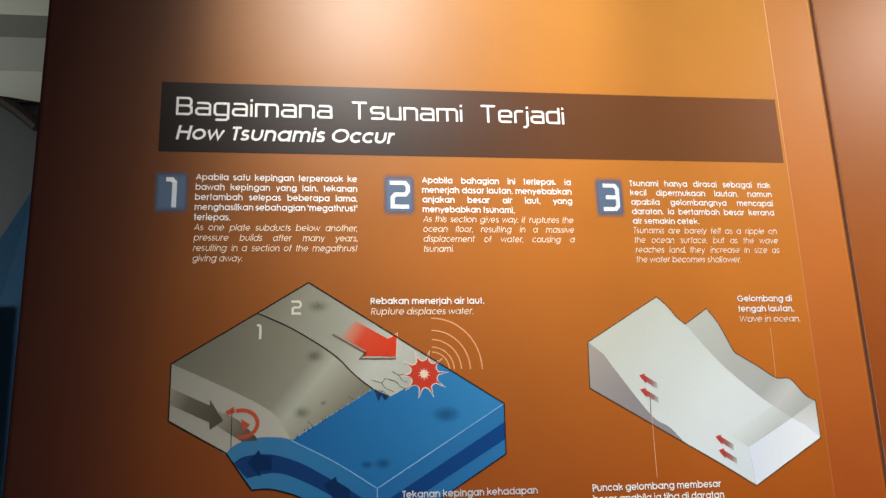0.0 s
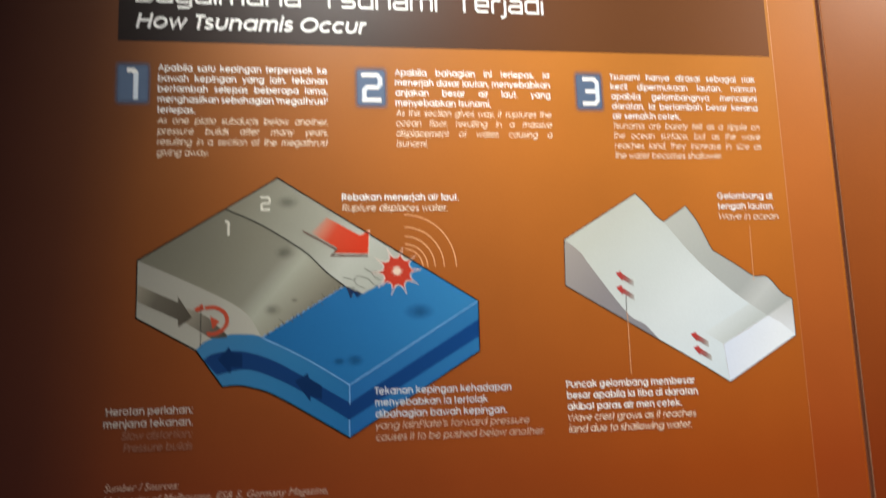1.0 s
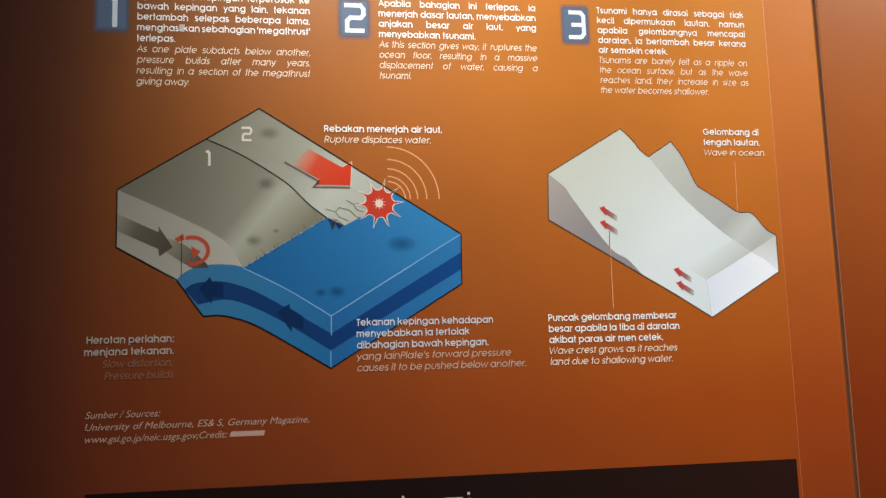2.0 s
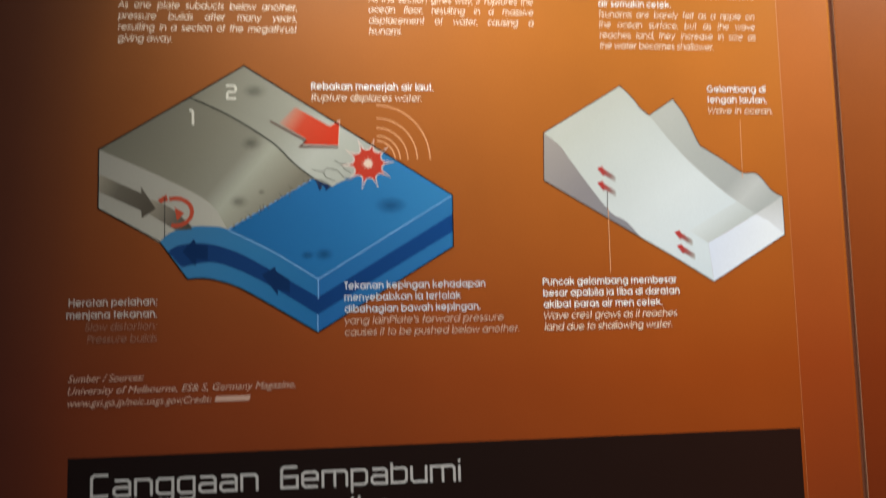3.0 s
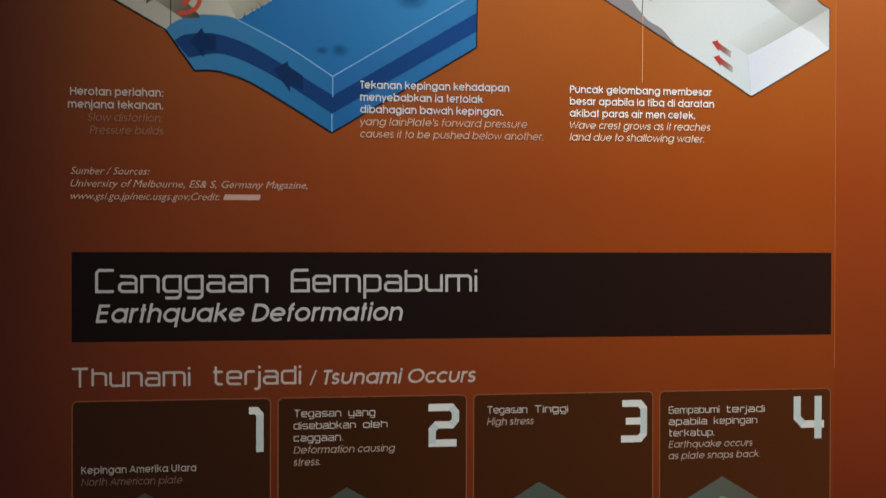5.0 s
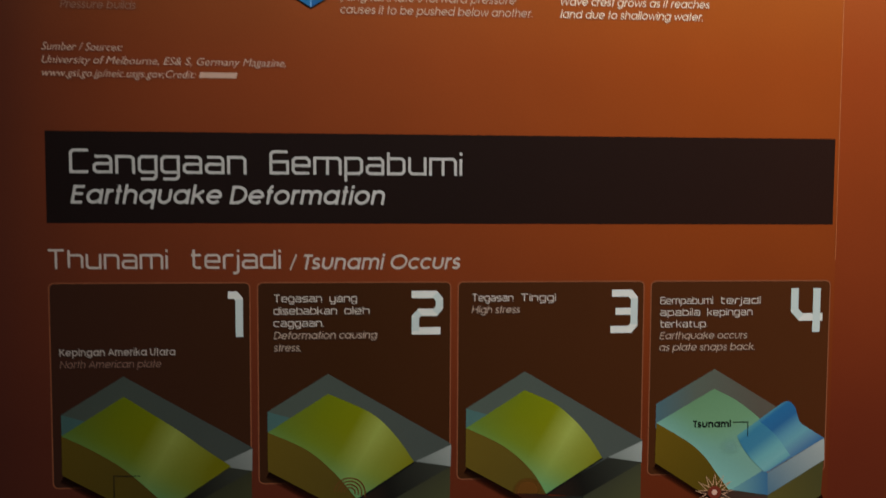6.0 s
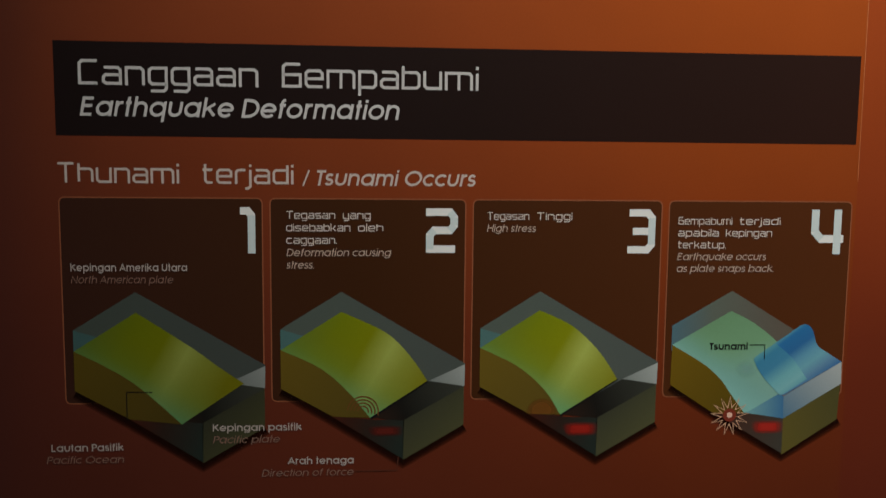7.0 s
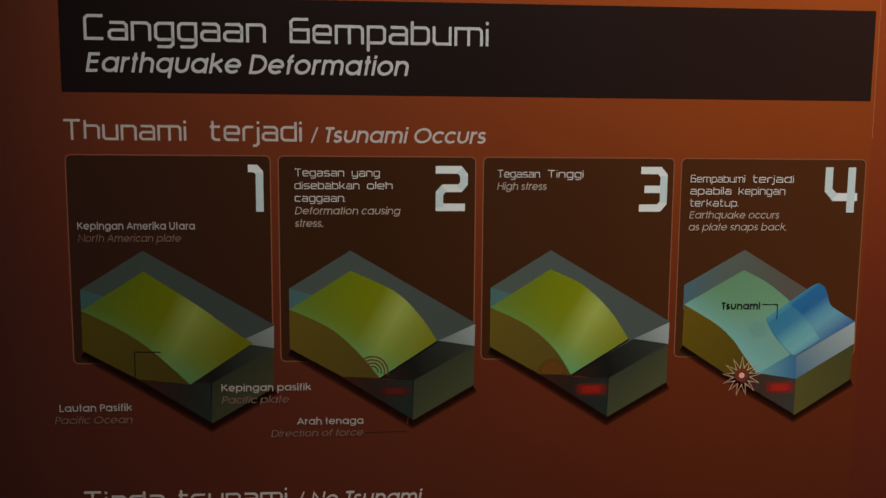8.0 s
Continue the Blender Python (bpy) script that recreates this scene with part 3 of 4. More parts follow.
def paragraph(x0, x1, z, bold_lines, thin_lines):
    for lines, weight, slant, ink_used in ((bold_lines, 1.14, 0.0, WHITE), (thin_lines, 0.84, 0.19, CREAM)):
        for n, text in enumerate(lines):
            bm = bmesh.new()
            if n < len(lines) - 1:
                set_line(bm, text, x0, x1, z, 0.0094, 4, weight, slant)
            else:
                letter(bm, text, x0, z, 0.0094, 4, None, weight, slant, 0.87)
            tagged(part("text_line", bm, ink_used, panel), kind="stuff", label="thin slanted pale text" if slant else "bold white text")
            z -= 0.01487


paragraph(0.0535, 0.2805, 1.942, ["Apabila satu kepingan terperosok ke", "bawah kepingan yang lain, tekanan", "bertambah selepas beberapa lama,", "menghasilkan sebahagian 'megathrust'", "terlepas."],
          ["As one plate subducts below another,", "pressure builds after many years,", "resulting in a section of the megathrust", "giving away."])
paragraph(0.375, 0.5995, 1.942, ["Apabila bahagian ini terlepas, ia", "menerjah dasar lautan, menyebabkan", "anjakan besar air laut, yang", "menyebabkan tsunami."],
          ["As this section gives way, it ruptures the", "ocean floor, resulting in a massive", "displacement of water, causing a", "tsunami."])
paragraph(0.691, 0.918, 1.942, ["Tsunami hanya dirasai sebagai riak", "kecil dipermukaan lautan, namun", "apabila gelombangnya mencapai", "daratan, ia bertambah besar kerana", "air semakin cetek."],
          ["Tsunamis are barely felt as a ripple on", "the ocean surface, but as the wave", "reaches land, they increase in size as", "the water becomes shallower."])


def note(lines, x, z, right=False, step=0.0149, cap=0.0094, serif=False):
    """A short note: rows of words, their width, weight and ink, flush left or right."""
    for text, width, weight, slant, ink_used in lines:
        words(panel, text, x - width if right else x, z, cap, width, ink_used, 12, weight, slant, "note", serif)
        z -= step


note([("Rebakan menerjah air laut.", 0.161, 1.14, 0, WHITE), ("Rupture displaces water.", 0.145, 0.84, 0.19, CREAM)], 0.298, 1.7615)
note([("Gelombang di", 0.086, 1.14, 0, WHITE), ("tengah lautan.", 0.087, 1.14, 0, WHITE), ("Wave in ocean.", 0.0945, 0.84, 0.19, CREAM)], 0.841, 1.763, step=0.0153)
note([("Puncak gelombang membesar", 0.185, 1.14, 0, WHITE), ("besar apabila ia tiba di daratan", 0.188, 1.14, 0, WHITE), ("akibat paras air men cetek.", 0.163, 1.14, 0, WHITE),
      ("Wave crest grows as it reaches", 0.183, 0.84, 0.19, CREAM), ("land due to shallowing water.", 0.175, 0.84, 0.19, CREAM)], 0.598, 1.4995)
note([("Tekanan kepingan kehadapan", 0.184, 1.14, 0, NOTE_WHITE), ("menyebabkan ia tertolak", 0.151, 1.14, 0, NOTE_WHITE), ("dibahagian bawah kepingan.", 0.1765, 1.14, 0, NOTE_WHITE),
      ("yang lainPlate's forward pressure", 0.207, 0.84, 0.19, CREAM_MID), ("causes it to be pushed below another.", 0.227, 0.84, 0.19, CREAM_MID)], 0.337, 1.4992)
note([("Herotan perlahan;", 0.106, 1.2, 0, GREY_TEXT), ("menjana tekanan.", 0.1085, 1.2, 0, GREY_TEXT), ("Slow distortion;", 0.0865, 0.84, 0.19, FAINT_UP), ("Pressure builds", 0.084, 0.84, 0.19, FAINT_UP)], 0.1045, 1.4842, True, 0.0151)
note([("Sumber / Sources:", 0.090, 0.0, 0.3, CREAM_LOW), ("University of Melbourne, ES& S, Germany Magazine,", 0.275, 0.0, 0.3, CREAM_LOW), ("www.gsi.go.jp/neic.usgs.gov;Credit:", 0.172, 0.0, 0.3, CREAM_LOW)], -0.001, 1.3915, step=0.0148, cap=0.0085, serif=True)
part("note_bar", area([(0.174, 1.3625), (0.2165, 1.3625), (0.2185, 1.3690), (0.176, 1.3690)], 4), CREAM_LOW, panel)

# ---- drawing of the two plates ----
GREY_TOP = ink("grey_plate_ink", [(0.0, lin("6f6d60")), (0.40, lin("7d7b6c")), (0.62, lin("878678")), (0.74, lin("a9ab9c")), (0.82, lin("9c9c8c")), (1.0, lin("7b7768"))], (0.09, 1.73), (0.245, 1.60))
GREY_SECOND = ink("grey_second_plate_ink", [(0.0, lin("7f7d6e")), (0.5, lin("9c9d90")), (0.75, lin("b4b8ae")), (1.0, lin("a9ada3"))], (0.17, 1.77), (0.35, 1.655))
GREY_FRONT = ink("grey_front_ink", [(0.0, lin("96948a")), (0.6, lin("a3a196")), (1.0, lin("b0aea2"))], (0.03, 1.66), (0.18, 1.59))
GREY_SHADE = ink("dark_grey_arrow_ink", [(0.0, lin("8a8475")), (0.35, lin("625d52")), (1.0, lin("4c463d"))], (0.033, 1.64), (0.100, 1.61))
GREY_BAND = ink("dark_grey_band_ink", [(0.0, lin("8d8778")), (0.5, lin("6f695e")), (1.0, lin("4a453d"))], (0.095, 1.61), (0.14, 1.58))
BLUE_TOP = ink("blue_top_ink", [(0.0, lin("1f6299")), (0.5, lin("256ba2")), (1.0, lin("317bb0"))], (0.21, 1.58), (0.46, 1.62))
BLUE_LEFT = ink("blue_left_ink", [(0.0, lin("3a749f")), (0.5, lin("2e709f")), (1.0, lin("24669a"))], (0.12, 1.56), (0.30, 1.48))
BLUE_RIGHT = ink("blue_right_ink", [(0.0, lin("225f98")), (1.0, lin("2b70a6"))], (0.304, 1.48), (0.48, 1.59))
NAVY = ink("navy_ink", [(0.0, lin("163868")), (0.5, lin("10376c")), (1.0, lin("0f417e"))], (0.12, 1.54), (0.46, 1.58))
NAVY_DARK = flat_ink("navy_arrow_ink", "0c2a55")
EDGE_BLUE = flat_ink("pale_blue_line_ink", "79a6d6")
RED_FADE = ink("red_arrow_ink", [(0.0, lin("a79d8f")), (0.22, lin("c4765f")), (0.42, lin("c9482e")), (1.0, lin("c83a20"))], (0.262, 1.732), (0.322, 1.696))
RED_EDGE = flat_ink("red_arrow_edge_ink", "6e5a52")

SILHOUETTE = outline("32,1682 143,1750 212,1793 481,1621 480,1553 303,1445", "~303,1445 248,1479 205,1504 177,1514 159,1517 141,1516", "107,1564 32,1607")
plates = part("plate_drawing", stroke(SILHOUETTE, 0.0015, 10, closed=True), BLACK, panel, "grey and blue block drawing of colliding plates")
part("front_face", area(outline("32,1682", "~32,1682 76,1662 120,1641 152,1624 173,1608 193,1578", "193,1576 163,1574 107,1562 32,1607"), 3), GREY_FRONT, plates)
part("upper_plate", area(outline("32,1682 143,1750", "~143,1750 181,1733 217,1712 250,1689 276,1663 300,1644", "191,1577", "~191,1577 173,1608 152,1624 120,1641 76,1662 32,1682"), 4), GREY_TOP, plates)
part("rupture_plate", area(outline("143,1750 212,1793 392,1679 384,1668 361,1652 338,1641 323,1633 312,1636 300,1644", "~300,1644 276,1663 250,1689 217,1712 181,1733 143,1750"), 4), GREY_SECOND, plates)
part("sea_floor", area(outline("191,1578 300,1644 312,1636 323,1633 338,1641 361,1652 392,1679 481,1621 304,1513", "~304,1513 249,1543 191,1578"), 5), BLUE_TOP, plates)
part("sea_left", area(outline("107,1564", "~107,1564 120,1575 142,1582 166,1583 193,1578 249,1550 304,1513", "303,1445", "~303,1445 248,1479 205,1504 177,1514 159,1517 141,1516"), 5.5), BLUE_LEFT, plates)
part("sea_right", area(outline("304,1513 481,1621 480,1553 303,1445"), 5), BLUE_RIGHT, plates)
bm = area(outline("304,1490 480.5,1596 480.5,1573 303,1468"), 6)
area(outline("~117,1551 131,1559 163,1561 198,1551 234,1532 304,1490", "303,1468", "~303,1468 248,1503 205,1526 170,1537 134,1531"), 6, bm)
part("current_band", bm, NAVY, plates)
for k, spot_text in enumerate(("135,1551 149,1567 152,1560 166,1558 166,1540 152,1541 151,1532", "233,1520 250,1530 251,1524 268,1513 268,1496 253,1501 253,1493")):
    part("current_arrow", area(outline(spot_text), 7), NAVY_DARK, plates)
part("drift_arrow", area(outline("33,1650 84,1626 84,1634 102,1606 85,1594 84,1604 33,1628"), 6), GREY_SHADE, plates)
part("drift_band", area(outline("~96,1618 120,1607 145,1584", "147,1579 127,1578 93,1600"), 5.6), GREY_BAND, plates)
bm = stroke([(0.126 + 0.0205 * math.cos(radians(a)), 1.6015 + 0.0175 * math.sin(radians(a))) for a in range(112, -105, -9)], 0.0050, 7)
area(outline("125,1607.5 137,1600 128,1590.5"), 7.5, bm)
area(outline("104,1617 115,1624 117,1616 108,1613"), 7.5, bm)
part("turning_arrow", bm, flat_ink("rust_ink", "b04a34"), plates, "rust red turning arrow")
part("marker_line", stroke(outline("113,1621 113,1568"), 0.0009, 9), BLACK, plates)
for x, z, rx, rz, dark in ((0.2255, 1.759, 0.0195, 0.0115, "57564a"), (0.2215, 1.690, 0.017, 0.0115, "57564a"), (0.205, 1.614, 0.015, 0.0105, "504f44"), (0.2335, 1.6265, 0.006, 0.0045, "6a685b")):
    crater = part("crater", ellipse(x, z, rx, rz, 5), soft_ink("crater_ink", lin(dark), (x, z), (rx, rz), 0.22, 0.3), plates)
    part("crater_hollow", ellipse(x - 0.001, z, rx * 0.42, rz * 0.42, 6), soft_ink("crater_hollow_ink", lin("4c4b41"), (x - 0.001, z), (rx * 0.42, rz * 0.42), 0.12, 0.2), crater)
for x, z, rx, rz in ((0.3995, 1.608, 0.0245, 0.0135), (0.291, 1.544, 0.0105, 0.0065), (0.312, 1.545, 0.014, 0.0095)):
    crater = part("crater", ellipse(x, z, rx, rz, 6), soft_ink("blue_crater_ink", lin("184c80"), (x, z), (rx, rz), 0.26, 0.45), plates)
    part("crater_hollow", ellipse(x, z, rx * 0.45, rz * 0.45, 7), soft_ink("blue_hollow_ink", lin("123f70"), (x, z), (rx * 0.45, rz * 0.45), 0.18, 0.2), crater)
part("fault_line", stroke(outline("~143,1750 181,1733 217,1712 250,1689 276,1663 300,1644"), 0.0015, 8), BLACK, plates)
bm = stroke(outline("304,1513 481,1621"), 0.0013, 8)
stroke(outline("~191,1578 249,1548 304,1513"), 0.0013, 8, bm)
stroke(outline("304,1513 304,1488"), 0.0012, 8, bm)
stroke(outline("303,1468 303,1446"), 0.0012, 8, bm)
part("block_edges", bm, EDGE_BLUE, plates)
bm = bmesh.new()
for n in range(15):
    f, g = n / 15, n / 15 + 0.035
    stroke([(0.193 + f * 0.107, 1.5795 + f * 0.065), (0.193 + g * 0.107, 1.5795 + g * 0.065)], 0.0013, 8, bm)
part("trench_dashes", bm, EDGE_BLUE, plates)
CRACK = flat_ink("crack_ink", "4c4a42")
for run in ("323,1633 313,1641 300,1643", "313,1641 305,1637", "303,1644 309,1629 312,1638", "318,1636 320,1630", "298,1656 312,1652 317,1658 331,1654", "312,1652 316,1645 328,1640",
            "331,1654 338,1646 346,1643", "326,1668 336,1662 343,1664", "336,1662 340,1655 348,1652", "240,1609 243,1604", "228,1601 231,1597", "268,1624 270,1619"):
    part("crack", stroke(outline(run), 0.0007, 9), CRACK, plates)
tufts = random.Random(4)
for f in (0.05, 0.14, 0.19, 0.24, 0.36, 0.40, 0.56, 0.62, 0.75, 0.88, 0.94):
    x, z, long, lean = 0.193 + f * 0.107, 1.5795 + f * 0.065, tufts.uniform(0.004, 0.010), tufts.uniform(-0.2, 0.9)
    part("crack", stroke([(x + 0.001, z - 0.0025), (x - 0.2 * long * lean, z + 0.3 * long), (x - long * lean, z + 0.75 * long)], 0.0008, 9, taper=0.3), BLACK, plates)
part("trench_mark", area(outline("300,1644 322,1634 316,1628 311,1636 307,1627 304,1637"), 8), NAVY_DARK, plates)
bm = bmesh.new()
square_word(bm, "1", 0.1415, 0.149, 1.714, 0.021, 9, 1.2, 0.0)
part("digit", bm, flat_ink("pale_grey_digit_ink", "d6d4c6"), plates)
bm = bmesh.new()
square_word(bm, "2", 0.1875, 0.2035, 1.747, 0.021, 9, 1.1, 0.0)
part("digit", bm, flat_ink("pale_grey_digit_ink", "d6d4c6"), plates)
arrow = part("rupture_arrow", area(outline("277,1738 321,1713 334,1720 332,1688 286,1689 291,1696 256,1717"), 8), RED_FADE, plates, "red rupture arrow fading at its tail")
bm = stroke(outline("245,1719.5 290,1693.5 283,1685.5 332,1685"), 0.0026, 8)
part("arrow_edge", bm, RED_EDGE, arrow)
part("arrow_rim", stroke(outline("322,1713.5 334.5,1720.5 332.5,1688"), 0.0011, 9), flat_ink("pale_rim_ink", "d9bba8"), arrow)


def burst(x, z, inner, outer, points, turn=0.0):
    """Places of a star with hollow flanks."""
    out = []
    for n in range(points):
        a0 = turn + 2 * math.pi * n / points
        for k, f in enumerate((0.0, 0.17, 0.5, 0.83)):
            r = (outer, inner * 1.10, inner, inner * 1.10)[k]
            out.append((x + r * math.sin(a0 + f * 2 * math.pi / points), z + r * math.cos(a0 + f * 2 * math.pi / points)))
    return out


star = part("impact_burst", area(burst(0.3705, 1.663, 0.0175, 0.0245, 10, 0.25), 9), RED, plates, "red impact burst with white rim")
part("burst_rim", stroke(burst(0.3705, 1.663, 0.0185, 0.034, 10, 0.25), 0.0011, 10, closed=True), flat_ink("pale_rim_ink", "e8cfc4"), star)
part("burst_heart", area(burst(0.3705, 1.6635, 0.0050, 0.0092, 10, 0.0), 10), flat_ink("cream_heart_ink", "d8c4b2"), star)
for r in (0.0725, 0.055, 0.042, 0.0315, 0.0245):
    part("sound_arc", stroke([(0.3825 + r * 0.965 * math.cos(radians(a)), 1.669 + r * math.sin(radians(a))) for a in range(0, 91, 6)], 0.0017, 2), LINE, panel)

# ---- drawing of the rising wave ----
W_SLOPE = ink("wave_slope_ink", [(0.0, lin("b8bcb3", 1.12)), (0.3, lin("c0c7c4", 1.12)), (0.6, lin("cad2d3", 1.12)), (1.0, lin("c7d2d7", 1.12))], (0.68, 1.73), (0.83, 1.53))
W_BACK = ink("wave_back_ink", [(0.0, lin("b2b5ae", 1.12)), (0.45, lin("a5a9a5", 1.12)), (0.72, lin("9fa3a1", 1.12)), (0.86, lin("b6bab8", 1.12)), (1.0, lin("a4a9a7", 1.12))], (0.77, 1.74), (0.91, 1.60))
W_FRONT = ink("wave_front_ink", [(0.0, lin("a19a94")), (0.6, lin("8d888a")), (1.0, lin("8b898e"))], (0.607, 1.69), (0.70, 1.58))
W_WHITE = ink("wave_white_ink", [(0.0, lin("ccd4e2", 1.12)), (1.0, lin("dce2ee", 1.12))], (0.84, 1.56), (0.91, 1.54))
W_GREY = ink("wave_end_ink", [(0.0, lin("b9bcba", 1.12)), (1.0, lin("cfd3d8", 1.12))], (0.93, 1.61), (0.93, 1.57))
W_SHADE = ink("wave_trough_ink", [(0.0, lin("c9d2d4", 1.12)), (0.25, lin("c6cecf", 1.12)), (1.0, lin("b4bbb9", 1.12))], (0.842, 1.604), (0.8665, 1.5725))
W_SIL = outline("607,1705 716,1771", "~716,1771 726,1762 736,1751 744,1740 756,1730", "791,1753", "~791,1753 807,1730 825,1691 833,1684 860,1667 886,1650 907,1648 927,1625 942,1616",
                "942,1563 836,1500", "~836,1500 787,1531 740,1559", "605,1640")
waves = part("wave_drawing", stroke(W_SIL, 0.0011, 9, closed=True), flat_ink("dark_rim_ink", "4a3a30"), panel, "pale grey block drawing of a growing wave")
part("wave_front", area(outline("607,1705", "~607,1705 629,1687 640,1671 674,1623 697,1595 717,1583 740,1559", "605,1640"), 3), W_FRONT, waves)
part("wave_slope", area(outline("607,1705 716,1771", "~716,1771 726,1762 736,1751 744,1740 756,1730 787,1691 818,1658 862,1620 902,1592", "831,1553 836,1500",
                                "~836,1500 815,1514 787,1531 767,1544 740,1559 717,1583 697,1595 674,1623 640,1671 629,1687 607,1705"), 4), W_SLOPE, waves)
part("wave_trough", area(outline("831,1553 902,1592", "~902,1592 890,1600 876,1610", "804,1570"), 4.5), W_SHADE, waves)
part("wave_back", area(outline("756,1730 791,1753", "~791,1753 807,1730 825,1691 833,1684 860,1667 886,1650 907,1648 927,1625 942,1616", "902,1592", "~902,1592 862,1620 818,1658 787,1691 756,1730"), 5), W_BACK, waves)
part("wave_end", area(outline("902,1592 942,1616 942,1563"), 6), W_GREY, waves)
part("wave_cut", area(outline("831,1553", "~831,1553 866,1572 902,1592", "~902,1592 912,1586 920,1582 942,1563", "836,1500"), 7), W_WHITE, waves)
part("wave_rim", stroke(outline("607,1705 716,1771"), 0.0011, 8), WHITE, waves)
for x, z in ((0.679, 1.6575), (0.6785, 1.6375), (0.783, 1.5695), (0.7855, 1.5505)):
    fade = ink("small_arrow_ink", [(0.0, lin("c23a36")), (0.35, lin("ac3f3c")), (0.7, lin("93706b")), (1.0, lin("b6bab5"))], (x, z), (x + 0.027, z - 0.016))
    part("small_arrow", area([(x, z - 0.001), (x + 0.008, z + 0.0015), (x + 0.0085, z - 0.0015), (x + 0.0255, z - 0.0125), (x + 0.0255, z - 0.0205), (x + 0.0095, z - 0.010), (x + 0.009, z - 0.0125)], 8), fade, waves)
part("leader_line", stroke(outline("887,1724 885.5,1643"), 0.0010, 8), LINE, waves)
part("leader_line", stroke(outline("692,1624 691,1601"), 0.0011, 8), flat_ink("dark_leader_ink", "4d4a48"), waves)
part("leader_line", stroke(outline("692,1601 691.5,1515"), 0.0011, 8), LINE, waves)

# ---- the four stages below ----
squares(panel, [("Thunami", -0.001, 0.136), ("terjadi", 0.161, 0.2665)], 1.1405, 0.0235, GREY_TEXT, weight=0.95)
spelled(panel, "/", 0.2765, 1.1395, 0.018, 0.009, GREY_TEXT, 1.0, 0.2)
spelled(panel, "Tsunami Occurs", 0.2935, 1.1395, 0.0178, 0.1865, GREY_TEXT, 1.1, 0.2)
squares(panel, [("Tiada", 0.004, 0.099), ("tsunami", 0.114, 0.244)], 0.7030, 0.0235, GREY_TEXT, weight=0.95)
spelled(panel, "/", 0.2560, 0.7020, 0.018, 0.009, GREY_TEXT, 1.0, 0.2)
spelled(panel, "No Tsunami", 0.272, 0.7020, 0.0178, 0.136, GREY_TEXT, 1.1, 0.2)

LOW = 1.35
SHADE_INK = soft_ink("block_shade_ink", lin("160804"), (0.47, 0.85), (4.0, 4.0), 0.28, 0.9)
CARD = ink("card_brown_ink", [(0.0, (0.036, 0.0135, 0.0085, 1)), (0.35, (0.040, 0.0135, 0.0042, 1)), (1.0, (0.076, 0.0210, 0.0052, 1))], (0.0, 1.0), (0.95, 1.12))
CARD_BOLD = plain("card_bold_ink", (0.36, 0.31, 0.28, 1), INK_ROUGH, 0, 0.03)
DIGIT = plain("large_digit_ink", (0.64, 0.65, 0.62, 1), INK_ROUGH, 0, 0.02)
FOLD = plain("digit_fold_ink", (0.50, 0.57, 0.56, 1), INK_ROUGH, 0, 0.02)
PITCH = 0.2385


def stage(number, digit_left, digit_right):
    x0 = 0.0005 + PITCH * (number - 1)
    x1 = x0 + 0.2295
    card = part("stage_card", area(rounded(x0, x1, 0.8815, 1.1240, 0.006), 2), CARD, panel, "dark brown rounded stage card")
    part("card_rim", stroke(rounded(x0, x1, 0.8815, 1.1240, 0.006), 0.0014, 3, closed=True), CARD_LINE, card, "thin orange outline")
    bm = bmesh.new()
    square_word(bm, str(number), digit_left, digit_right, 1.0595, 0.0550, 5, 1.2, 0.0)
    part("numeral", bm, DIGIT, card, "large white numeral")
    bm = bmesh.new()
    square_word(bm, str(number), digit_left, digit_right, 1.0595, 0.0550, 6.5, 1.2, 0.0, None, True)
    part("numeral_fold", bm, FOLD, card)
    return card


